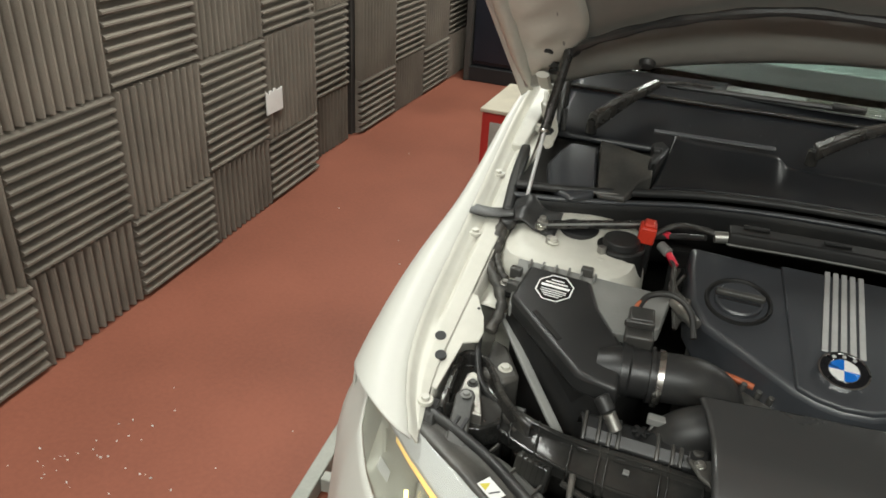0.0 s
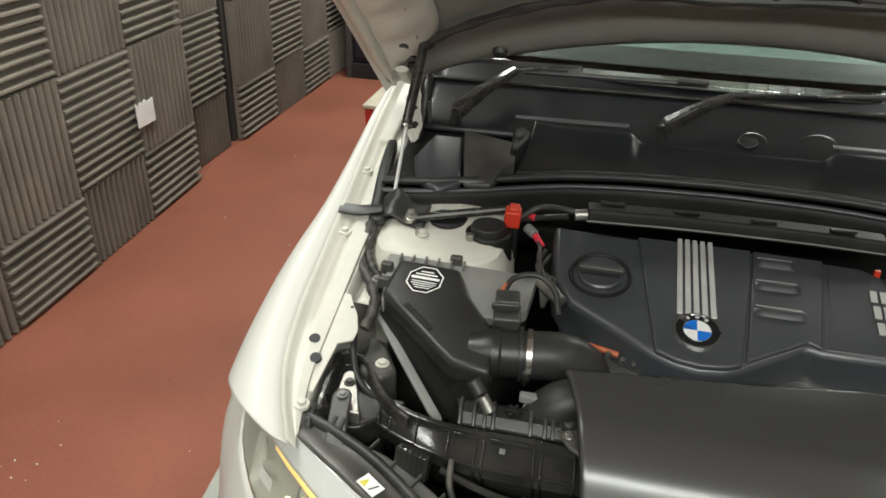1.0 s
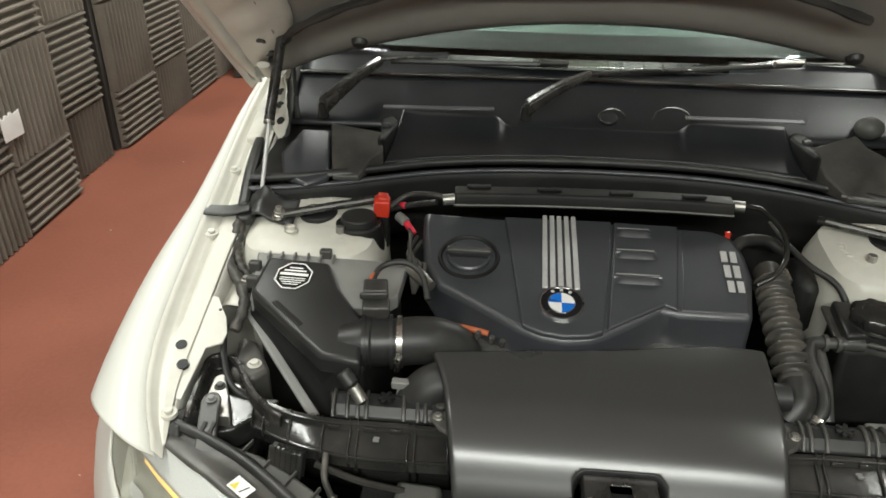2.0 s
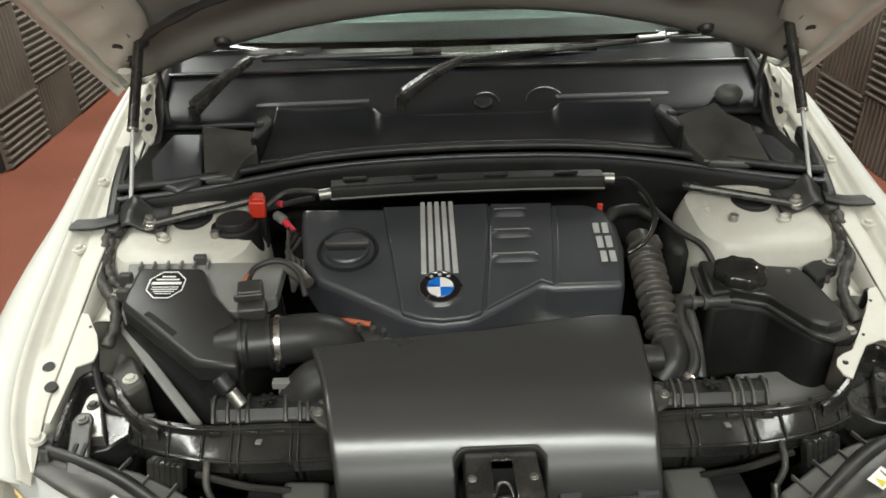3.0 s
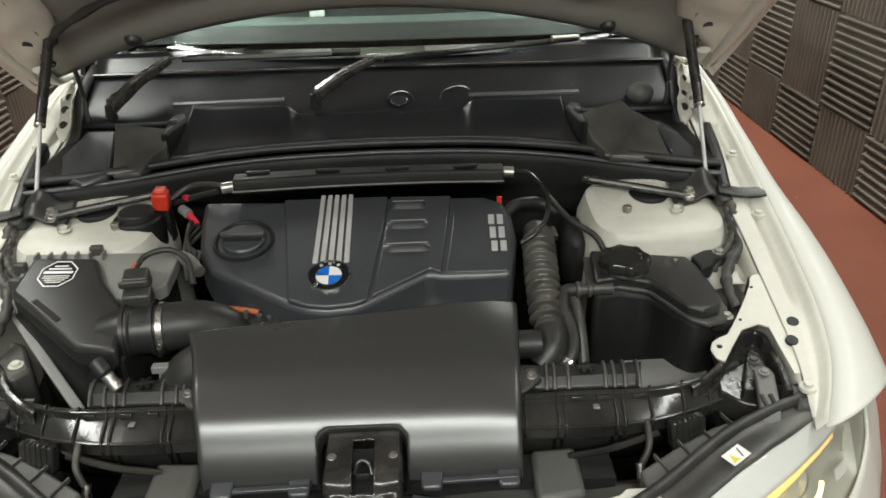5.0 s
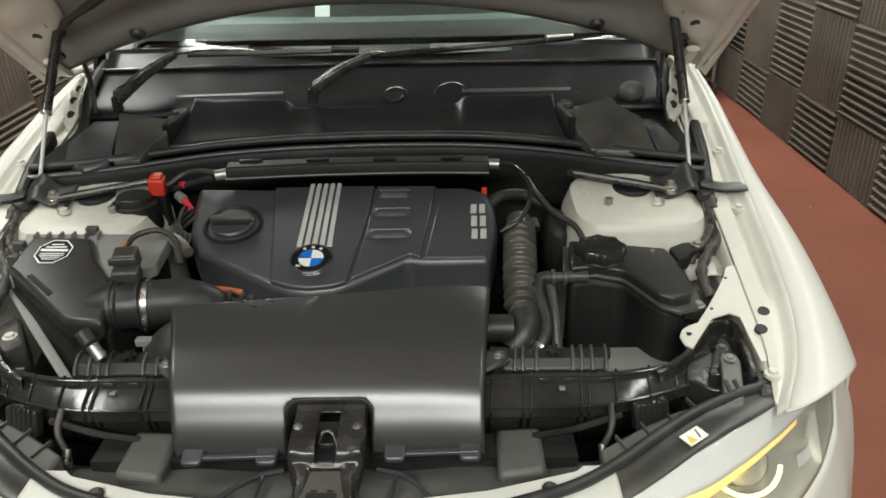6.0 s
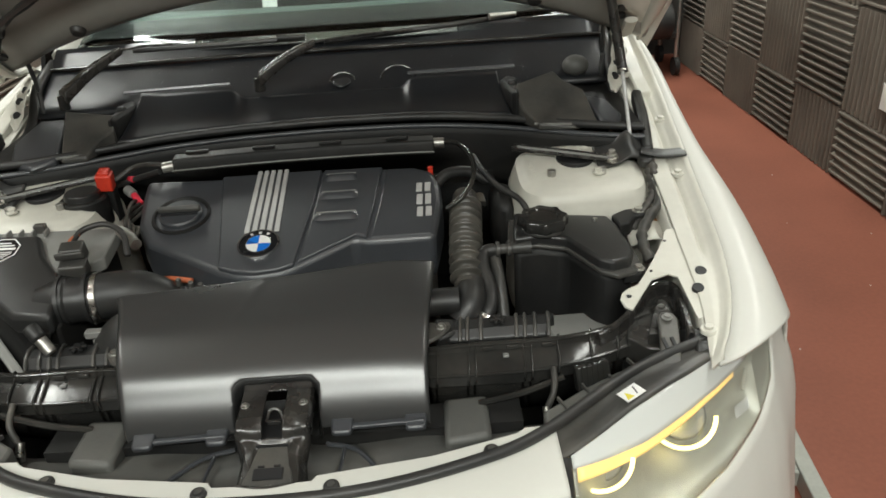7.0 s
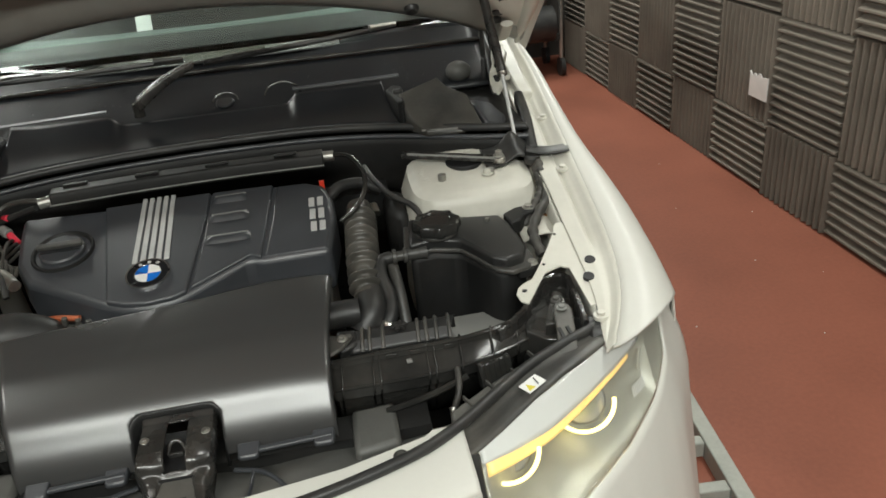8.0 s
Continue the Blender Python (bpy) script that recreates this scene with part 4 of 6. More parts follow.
def duct_cover():
    """Wide smooth air-guide over the radiator, with a rounded notch for the lock."""
    sec = spline([(0, -0.308, 0.921), (0, -0.355, 0.9175), (0, -0.405, 0.911), (0, -0.467, 0.899), (0, -0.5245, 0.866), (0, -0.557, 0.829), (0, -0.575, 0.801), (0, -0.583, 0.774)], 14)
    way = [0.0]
    for p, q in zip(sec, sec[1:]):
        way.append(way[-1] + (q - p).length)
    total = way[-1]

    def rear(x):
        return ease(x, [(-0.3, -0.395), (-0.2, -0.378), (-0.1, -0.366), (0.0, -0.357), (0.1, -0.336), (0.2, -0.320), (0.28, -0.305)])

    def edges(s):
        t = s / total
        return lerp(t, [(0, -0.300), (0.35, -0.275), (0.7, -0.257), (1, -0.244)]), lerp(t, [(0, 0.270), (0.35, 0.258), (0.7, 0.249), (1, 0.247)])

    def at(x, s):
        i = min(len(sec) - 2, max(0, next((k for k in range(len(way) - 1) if way[k + 1] >= s), len(sec) - 2)))
        t = (s - way[i]) / (way[i + 1] - way[i])
        p = sec[i].lerp(sec[i + 1], t)
        k = 1 - s / total
        y = p.y + (rear(x) + 0.33) * k ** 3
        z = p.z - 0.016 * max(0.0, (x - 0.14) / 0.13) ** 2 * k
        z += 0.002 * math.exp(-((x + 0.135 - 0.10 * k) / 0.012) ** 2) * min(1.0, k * 1.6) * max(0.0, k - 0.35)
        l, r = edges(s)
        side = min(x - l, r - x)
        z -= 0.006 * max(0.0, 1 - side / 0.008) ** 2
        return Vector((x, y, z))

    # notch: half width, start along the section, corner radius
    mid, half, rad = 0.001, 0.070, 0.024
    start = next(w for w, q in zip(way, sec) if q.y < -0.540)

    def inside(x, s):
        dx, ds = abs(x - mid), s - start
        if dx > half or ds < 0:
            return False
        return not (dx > half - rad and ds < rad and math.hypot(dx - half + rad, rad - ds) > rad)

    nu, nv = 150, 78
    b = bm_new()
    grid = {}
    for i in range(nu + 1):
        for j in range(nv + 1):
            s = total * j / nv
            l, r = edges(s)
            grid[i, j] = (l + (r - l) * i / nu, s)
    keep = [(i, j) for i in range(nu) for j in range(nv) if not inside(sum(grid[i + p, j + q][0] for p in (0, 1) for q in (0, 1)) / 4, (grid[i, j][1] + grid[i, j + 1][1]) / 2)]
    kept = set(keep)
    for (i, j), (x, s) in list(grid.items()):
        round_it = [(i - p, j - q) for p in (0, 1) for q in (0, 1) if 0 <= i - p < nu and 0 <= j - q < nv]
        if any(c in kept for c in round_it) and any(c not in kept for c in round_it):
            dx, ds = x - mid, s - start
            if ds < rad and abs(dx) > half - rad:
                cx, cs = math.copysign(half - rad, dx), rad
                d = math.hypot(dx - cx, ds - cs) or 1.0
                x, s = mid + cx + (dx - cx) / d * rad, start + cs + (ds - cs) / d * rad
            elif ds < rad:
                s = start
            else:
                x = mid + math.copysign(half, dx)
            grid[i, j] = (x, s)
    made = {}
    for i, j in keep:
        quad = []
        for c in ((i, j), (i + 1, j), (i + 1, j + 1), (i, j + 1)):
            if c not in made:
                made[c] = b.verts.new(at(*grid[c]))
            quad.append(made[c])
        b.faces.new(quad)
    d = part("radiator_air_guide", b, PLASTIC_DUCT, car, "smooth satin black air guide over the radiator", thick=0.004, angle=60)

    def wall(u, v):
        line = [(mid - half, total), (mid - half, start + rad)]
        line += [(mid - half + rad - rad * math.cos(a), start + rad - rad * math.sin(a)) for a in [math.pi / 2 * k / 6 for k in range(1, 7)]]
        line += [(2 * mid - x, s) for x, s in line[::-1]]
        k = u * (len(line) - 1)
        i = min(int(k), len(line) - 2)
        x, s = [line[i][c] + (line[i + 1][c] - line[i][c]) * (k - i) for c in (0, 1)]
        p = at(x, min(total, s))
        return p + Vector(((mid - x) * 0.10 * v, 0.014 * v, -0.002 - 0.034 * v))
    b = bm_new()
    sheet(b, wall, 60, 3)
    part("notch_wall", b, PLASTIC_BOX, d, "dark turned-in wall of the notch", thick=0.003)
    for x0, x1, z in ((-0.228, -0.082, 0.777), (0.092, 0.238, 0.782)):
        b = bm_new()
        box(b, ((x0 + x1) / 2, -0.592, z), (x1 - x0, 0.010, 0.007), (0, -2, 0))
        part("clip_bar", b, PLASTIC, d, bevel=0.002)
        for x in (x0 + 0.014, x1 - 0.014):
            b = bm_new()
            prism(b, [(x - 0.018, -0.580), (x + 0.018, -0.580), (x + 0.016, -0.604), (x + 0.010, -0.607), (x - 0.010, -0.607), (x - 0.016, -0.604)], lambda px, py: z + 0.008 + 0.25 * (py + 0.58), lambda px, py: z - 0.008)
            part("clip", b, PLASTIC, d, bevel=0.003)
    for x, y in ((0.262, -0.462), (-0.268, -0.475)):
        b = bm_new()
        prism(b, [(x + 0.03, y + 0.012), (x - 0.02, y + 0.03), (x - 0.025, y - 0.045), (x + 0.01, y - 0.02)] if x > 0 else [(x - 0.03, y + 0.012), (x + 0.02, y + 0.03), (x + 0.025, y - 0.045), (x - 0.01, y - 0.02)], 0.868, 0.860)
        ear = part("ear", b, PLASTIC_OLD, d, bevel=0.004)
        bolt(ear, (x + (0.012 if x > 0 else -0.012), y + 0.004, 0.868), 0.006)


duct_cover()


def airbox():
    lid_z = lambda x, y: 0.952 + 0.25 * (y + 0.114)
    ab = group("airbox", None, "black plastic air filter box with a white octagon sticker")
    b = bm_new()
    prism(b, [(-0.672, -0.115), (-0.39, -0.122), (-0.405, -0.25), (-0.425, -0.36), (-0.50, -0.352), (-0.655, -0.222)], lambda x, y: lid_z(x, y) - 0.030, 0.62)
    part("body", b, PLASTIC_DARK, ab, bevel=0.006)
    b = bm_new()
    prism(b, [(-0.684, -0.104), (-0.378, -0.112), (-0.385, -0.20), (-0.43, -0.235), (-0.662, -0.232)], lambda x, y: lid_z(x, y) - 0.012, lambda x, y: lid_z(x, y) - 0.040)
    part("rim", b, PLASTIC_GREY, ab, "grey rim of the filter box lid", bevel=0.003)
    b = bm_new()
    prism(b, [(-0.652, -0.135), (-0.527, -0.142), (-0.497, -0.205), (-0.45, -0.262), (-0.432, -0.285), (-0.424, -0.376), (-0.497, -0.366), (-0.662, -0.228)], lambda x, y: lid_z(x, y) + 0.006, lambda x, y: lid_z(x, y) - 0.035)
    lid = part("lid", b, PLASTIC_BOX, ab, "black lid", bevel=0.009, segments=3)
    # front face of the lid and its light edge
    b = bm_new()
    def face(u, v):
        a = Vector((-0.664, -0.226, 0.905)) * (1 - u) + Vector((-0.427, -0.372, 0.88)) * u
        c = Vector((-0.668, -0.226, 0.862)) * (1 - u) + Vector((-0.475, -0.395, 0.75)) * u
        return a * (1 - v) + c * v
    sheet(b, face, 4, 3)
    part("lid_front", b, PLASTIC_DARK, ab, thick=0.006)
    b = bm_new()
    loft_box(b, [(-0.672, -0.218, 0.872), (-0.595, -0.298, 0.823), (-0.508, -0.384, 0.768)], 0.018, 0.010)
    part("edge_strip", b, PLASTIC_GREY, ab, "light grey edge of the lower housing", bevel=0.002)
    for k in range(6):
        b = bm_new()
        x = -0.655 + 0.026 * k
        box(b, (x, -0.121, lid_z(x, -0.12) - 0.006), (0.004, 0.022, 0.012))
        part("rim_rib", b, PLASTIC_GREY, ab, bevel=0.001)
    for x, y in ((-0.543, -0.107), (-0.668, -0.19), (-0.675, -0.15)):
        b = bm_new()
        box(b, (x, y, lid_z(x, y) - 0.008), (0.024, 0.016, 0.024))
        part("clasp", b, PLASTIC_OLD, ab, "lid clasp", bevel=0.003)
    # sticker: white octagon frame, black field, plain lines
    tilt = math.degrees(math.atan(0.25))
    base = Matrix.Translation((-0.588, -0.186, lid_z(0, -0.186) + 0.0065)) @ pose(0, 0, 0, tilt, 0, -3)
    def oct_plate(r0, r1, z):
        bb = bm_new()
        n = 8
        for k in range(n):
            p, q = (k + 0.5) * math.pi / 4, (k + 1.5) * math.pi / 4
            pts = [(r1, p), (r1, q), (r0, q), (r0, p)] if r0 > 0 else [(r1, p), (r1, q), (0, 0)]
            vs = [bb.verts.new(base @ Vector((r * math.cos(a), r * math.sin(a), z))) for r, a in pts]
            bb.faces.new(vs)
        bmesh.ops.remove_doubles(bb, verts=bb.verts, dist=0.00002)
        return bb
    st = part("sticker", oct_plate(0, 0.0385, 0.0004), BLACK_ENAMEL, lid, "black and white octagon sticker", smooth=False)

    bb = oct_plate(0.0345, 0.0375, 0.0009)
    for y, w, h in ((0.021, 0.026, 0.0035), (0.0135, 0.044, 0.004), (0.004, 0.056, 0.007), (-0.006, 0.05, 0.0025), (-0.0115, 0.05, 0.0025), (-0.017, 0.04, 0.0025), (-0.0225, 0.03, 0.0025)):
        pos = [base @ Vector((sx * w / 2, y + sy * h / 2, 0.0009)) for sx, sy in ((-1, -1), (1, -1), (1, 1), (-1, 1))]
        bb.faces.new([bb.verts.new(p) for p in pos])
    ob = part("sticker_print", bb, WHITE_PRINT, lid, "white frame and lines of the sticker", smooth=False)
    tagged(ob, kind="stuff")
    b = bm_new()
    loft_box(b, [(-0.607, -0.252, lid_z(0, -0.252) + 0.006), (-0.575, -0.278, lid_z(0, -0.278) + 0.006), (-0.545, -0.303, lid_z(0, -0.303) + 0.006)], 0.011, 0.003)
    part("moulded_arrow", b, PLASTIC_DARK, lid, bevel=0.001)
    # outlet snout
    b = bm_new()
    hose(b, [(-0.472, -0.308, 0.880), (-0.455, -0.307, 0.881), (-0.44, -0.305, 0.882), (-0.42, -0.303, 0.882)], lambda t: 0.034 + 0.009 * min(1, 1.2 * t), sides=24)
    part("outlet", b, PLASTIC_BOX, ab, "rounded outlet of the filter box")
    # meter housing, clamp, elbow
    b = bm_new()
    hose(b, [(-0.43, -0.303, 0.882), (-0.40, -0.300, 0.882), (-0.37, -0.294, 0.881)], lambda t: 0.0465 if t < 0.2 else 0.043, sides=28)
    mh = part("meter_housing", b, PLASTIC_BOX, ab, "round black air meter housing")
    for x in (-0.434, -0.386):
        b = bm_new()
        hose(b, [(x, -0.3035 + 0.15 * (x + 0.434), 0.882), (x + 0.007, -0.3025 + 0.15 * (x + 0.434), 0.882)], 0.0492, n=2, sides=32)
        part("flange_ring", b, PLASTIC_BOX, mh, "raised ring of the meter housing")
    for x, y, z in ((-0.432, -0.345, 0.858), (-0.428, -0.262, 0.915)):
        b = bm_new()
        drum(b, (x, y, z), (x - 0.010, y - 0.004, z + 0.002), 0.006, n=6)
        part("screw", b, STEEL, mh, "bright screw head")
    b = bm_new()
    box(b, (-0.415, -0.262, 0.928), (0.05, 0.032, 0.03), (10, 0, 8))
    part("meter_base", b, PLASTIC_OLD, mh, bevel=0.004)
    b = bm_new()
    box(b, (-0.418, -0.242, 0.952), (0.044, 0.034, 0.036), (12, 0, 8))
    box(b, (-0.418, -0.262, 0.956), (0.052, 0.008, 0.016), (12, 0, 8))
    part("connector", b, PLASTIC_OLD, mh, "grey-black plug", bevel=0.004)
    b = bm_new()
    hose(b, [(-0.43, -0.222, 0.96), (-0.415, -0.19, 0.975), (-0.375, -0.175, 0.978), (-0.34, -0.19, 0.962), (-0.325, -0.225, 0.93)], 0.0058, sides=10)
    part("plug_lead", b, RUBBER, mh, "black plug lead")
    b = bm_new()
    hose(b, [(-0.432, -0.235, 0.955), (-0.43, -0.215, 0.966), (-0.42, -0.2, 0.97)], 0.0045, sides=8)
    part("wire", b, COPPER, mh, "orange wire")
    b = bm_new()
    hose(b, [(-0.375, -0.295, 0.881), (-0.33, -0.287, 0.882), (-0.30, -0.276, 0.874), (-0.268, -0.268, 0.85), (-0.25, -0.265, 0.80)], 0.0435, sides=28)
    part("intake_elbow", b, RUBBER, car, "smooth black rubber intake elbow")
    b = bm_new()
    hose(b, [(-0.372, -0.294, 0.881), (-0.362, -0.293, 0.881)], 0.0475, n=2, sides=32)
    cl = part("hose_clamp", b, STEEL, car, "bright steel hose clamp")
    b = bm_new()
    drum(b, (-0.365, -0.335, 0.880), (-0.368, -0.335, 0.848), 0.006, n=8)
    box(b, (-0.366, -0.334, 0.872), (0.012, 0.014, 0.012))
    part("clamp_screw", b, STEEL, cl, bevel=0.001)
    # bracket at the tower side
    b = bm_new()
    drum(b, (-0.692, -0.165, 0.892), (-0.692, -0.165, 0.912), 0.021, n=20)
    br = part("rubber_mount", b, RUBBER, ab, bevel=0.004)
    bolt(br, (-0.692, -0.165, 0.912), 0.007)


airbox()


def filler_neck():
    b = bm_new()
    drum(b, (-0.412, -0.424, 0.848), (-0.430, -0.414, 0.872), 0.011, n=16)
    nk = part("coolant_neck", b, ALU, car, "bare metal neck with a black cap", bevel=0.002)
    b = bm_new()
    drum(b, (-0.430, -0.414, 0.872), (-0.449, -0.402, 0.892), 0.0135, n=18)
    part("cap", b, RUBBER, nk, bevel=0.004)
    b = bm_new()
    hose(b, [(-0.34, -0.36, 0.74), (-0.32, -0.37, 0.82), (-0.27, -0.36, 0.85), (-0.2, -0.34, 0.84)], 0.042, sides=20)
    part("charge_hose", b, RUBBER, car, "thick black charge hose")
    b = bm_new()
    box(b, (-0.355, -0.37, 0.80), (0.024, 0.012, 0.10), (0, 8, 0))
    box(b, (-0.345, -0.375, 0.852), (0.05, 0.016, 0.014))
    part("hose_bracket", b, PLASTIC_GREY, car, bevel=0.002)
    b = bm_new()
    hose(b, [(-0.29, -0.2, 0.86), (-0.25, -0.225, 0.872), (-0.21, -0.235, 0.87)], 0.006, sides=10)
    part("orange_loom", b, COPPER, car, "orange wiring loom under the cover")
    for p in ((-0.23, -0.255, 0.872), (-0.205, -0.262, 0.868), (-0.185, -0.268, 0.866)):
        b = bm_new()
        drum(b, p, (p[0] + 0.002, p[1] - 0.002, p[2] + 0.016), 0.0055, n=10)
        part("injector_plug", b, PLASTIC_OLD, car, bevel=0.001)
    b = bm_new()
    hose(b, [(-0.372, -0.128, 0.940), (-0.350, -0.150, 0.936), (-0.325, -0.178, 0.930)], lambda t: 0.0135 if 0.2 < t < 0.75 else 0.0115, sides=16)
    part("metal_pipe", b, ALU, car, "dull metal plug beside the cover")
    for k in range(4):
        b = bm_new()
        hose(b, [(-0.40 + 0.012 * k, 0.06 - 0.02 * k, 0.93), (-0.385, -0.02 - 0.02 * k, 0.95 - 0.01 * k), (-0.375 + 0.01 * k, -0.10, 0.93), (-0.36, -0.16, 0.90)], 0.004, sides=8)
        part("wire", b, CABLE, car)


filler_neck()


def red_terminal():
    b = bm_new()
    box(b, (-0.455, 0.055, 0.93), (0.026, 0.03, 0.085))
    e = part("jump_terminal", b, PLASTIC_DARK, car, "jump terminal with a red cap", bevel=0.003)
    b = bm_new()
    box(b, (-0.455, 0.046, 0.985), (0.034, 0.032, 0.040), (8, 4, 6))
    box(b, (-0.452, 0.044, 1.007), (0.024, 0.026, 0.012), (8, 4, 6))
    part("red_cap", b, RED, e, "bright red plastic cap", bevel=0.004)
    for p, q in (((-0.425, 0.10, 0.965), (-0.41, 0.09, 0.968)), ((-0.405, 0.055, 0.945), (-0.385, 0.035, 0.928))):
        b = bm_new()
        drum(b, p, q, 0.0075, n=12)
        part("pink_plug", b, PINK, e, "pink-red plug", bevel=0.002)
    b = bm_new()
    drum(b, (-0.425, 0.075, 0.95), (-0.405, 0.055, 0.945), 0.011, n=12)
    part("plug_end", b, PLASTIC_GREY, e, bevel=0.002)
    b = bm_new()
    hose(b, [(-0.44, 0.06, 0.98), (-0.40, 0.08, 1.0), (-0.35, 0.065, 1.01), (-0.305, 0.055, 1.005)], 0.006, sides=8)
    part("lead", b, CABLE, e)
    b = bm_new()
    drum(b, (-0.500, 0.016, 0.88), (-0.500, 0.016, 0.962), 0.054, 0.050, n=28)
    c = part("brake_reservoir", b, PLASTIC_DARK, car, "round black cap beside the tower", bevel=0.005)
    b = bm_new()
    drum(b, (-0.500, 0.016, 0.958), (-0.500, 0.016, 0.976), 0.040, 0.037, n=28)
    part("cap", b, PLASTIC_BOX, c, bevel=0.003)


red_terminal()


def front_duct(s):
    """Ribbed intake duct across the front, one on each side of the air guide."""
    g = group("front_duct", None, "glossy black ribbed front duct with dust")
    back = [(0.24, -0.445), (0.345, -0.436), (0.444, -0.440), (0.495, -0.436), (0.543, -0.425), (0.58, -0.408), (0.62, -0.385), (0.67, -0.35)]
    front = [(0.24, -0.497), (0.36, -0.500), (0.437, -0.500), (0.501, -0.484), (0.556, -0.467), (0.61, -0.436), (0.67, -0.40)]
    def skin(x, v, proud=0.0):
        yb, yf = ease(x, back), ease(x, front)
        dz = -0.035 * max(0.0, x - 0.5)
        y, z = [(yb + 0.02, 0.77), (yb + 0.002, 0.814), (yb - 0.003, 0.822), (yb - 0.013, 0.821), (yb - 0.016, 0.813), (yb - 0.024, 0.812), (yf + 0.004, 0.801), (yf - 0.003, 0.796), (yf - 0.003, 0.775), (yf + 0.012, 0.77), (yf + 0.02, 0.70)][v]
        return (s * x, y - (proud if v > 5 else 0.0), z + dz + (proud if v > 0 else 0.0))
    b = bm_new()
    sheet(b, lambda u, v: skin(0.245 + 0.42 * u, round(v * 10)), 44, 10)
    part("duct", b, PLASTIC_GLOSS, g, thick=0.004, angle=22)
    for x0 in (0.268, 0.322, 0.334, 0.418, 0.431, 0.478, 0.537, 0.588, 0.632):
        b = bm_new()
        sheet(b, lambda u, v: skin(x0 - 0.012 * v + 0.0035 * u, round(v * 10), 0.004), 1, 10)
        part("rib", b, PLASTIC_GLOSS, g, thick=0.005, angle=22)
    for v, r in ((7, 0.0030), (3, 0.0024)):
        b = bm_new()
        hose(b, [Vector(skin(0.25 + 0.04 * k, v)) + Vector((0, 0, 0.001)) for k in range(11)], r, n=4, sides=8)
        part("edge_bead", b, PLASTIC_GLOSS, g, "glossy rounded edge of the duct")
    for x0 in (0.352, 0.395, 0.456):
        b = bm_new()
        box(b, (s * x0, ease(x0, back) - 0.015, 0.817), (0.02, 0.012, 0.008), (-12, 0, 0))
        part("ridge_step", b, PLASTIC_GLOSS, g, bevel=0.0015)
    b = bm_new()
    box(b, (s * 0.382, -0.468, 0.810), (0.010, 0.018, 0.004), (-14, 0, 0))
    part("moulded_mark", b, PLASTIC_GREY, g, bevel=0.001)
    # finned bracket behind it
    def arch(x, v):
        return Vector((s * x, -0.368 - 0.068 * v, lerp(v, [(0, 0.80), (0.12, 0.829), (0.35, 0.838), (0.75, 0.836), (1, 0.820)])))
    b = bm_new()
    sheet(b, lambda u, v: arch(0.272 + 0.20 * u + 0.02 * (0.5 - v) * (2 * u - 1), v), 20, 12)
    br = part("bracket", b, PLASTIC_BOX, g, "black arched bracket with fins", thick=0.004)
    for x0 in (0.305, 0.318, 0.342, 0.405, 0.420, 0.438, 0.462):
        b = bm_new()
        hose(b, [arch(x0 + 0.006 * (1 - k / 5), k / 5) + Vector((0, 0, 0.002)) for k in range(6)], 0.0035, n=3, sides=6)
        part("fin", b, PLASTIC_OLD, br)
    b = bm_new()
    for k in range(3):
        box(b, (s * 0.375, -0.404, 0.843), (0.030, 0.007, 0.006), (6, 0, 60 * k + 10))
    drum(b, (s * 0.375, -0.404, 0.838), (s * 0.375, -0.404, 0.848), 0.007, n=12)
    part("star_clip", b, PLASTIC_DARK, br, "star-shaped push clip", bevel=0.001)
    b = bm_new()
    prism(b, [(s * 0.262, -0.39), (s * 0.298, -0.392), (s * 0.30, -0.425), (s * 0.264, -0.438)], lambda x, y: 0.842 + 0.3 * (y + 0.4), 0.80)
    lug = part("lug", b, PLASTIC_BOX, br, bevel=0.006)
    b = bm_new()
    drum(b, (s * 0.281, -0.408, 0.835), (s * 0.281, -0.408, 0.842), 0.009, n=16)
    part("lug_boss", b, PLASTIC_OLD, br, bevel=0.002)
    # wiring clip, spring and tab in front
    b = bm_new()
    box(b, (s * 0.525, -0.505, 0.782), (0.062, 0.022, 0.05), (-18, 0, s * 14))
    tab = part("grille_tab", b, PLASTIC_GLOSS, g, "ribbed black tab", bevel=0.005)
    for k in range(5):
        b = bm_new()
        box(b, (s * (0.505 + 0.0095 * k), -0.515 + 0.0025 * k, 0.790), (0.003, 0.012, 0.04), (-18, 0, s * 14))
        part("tab_rib", b, PLASTIC_GLOSS, tab)
    b = bm_new()
    hose(b, [(s * 0.46, -0.50, 0.80), (s * 0.455, -0.535, 0.78), (s * 0.44, -0.55, 0.74), (s * 0.45, -0.56, 0.70)], 0.0055, sides=10)
    part("loom", b, CABLE, g, "taped loom beside the lamp")
    b = bm_new()
    hose(b, [(s * 0.44, -0.545, 0.755), (s * 0.442, -0.558, 0.735)], 0.007, n=4, sides=12)
    part("metal_sleeve", b, STEEL, g)
    b = bm_new()
    hose(b, [(s * 0.475, -0.515, 0.79), (s * 0.40, -0.525, 0.77), (s * 0.33, -0.52, 0.75)], 0.006, sides=8)
    part("drain_pipe", b, PLASTIC_GLOSS, g)


for s in (-1, 1):
    front_duct(s)


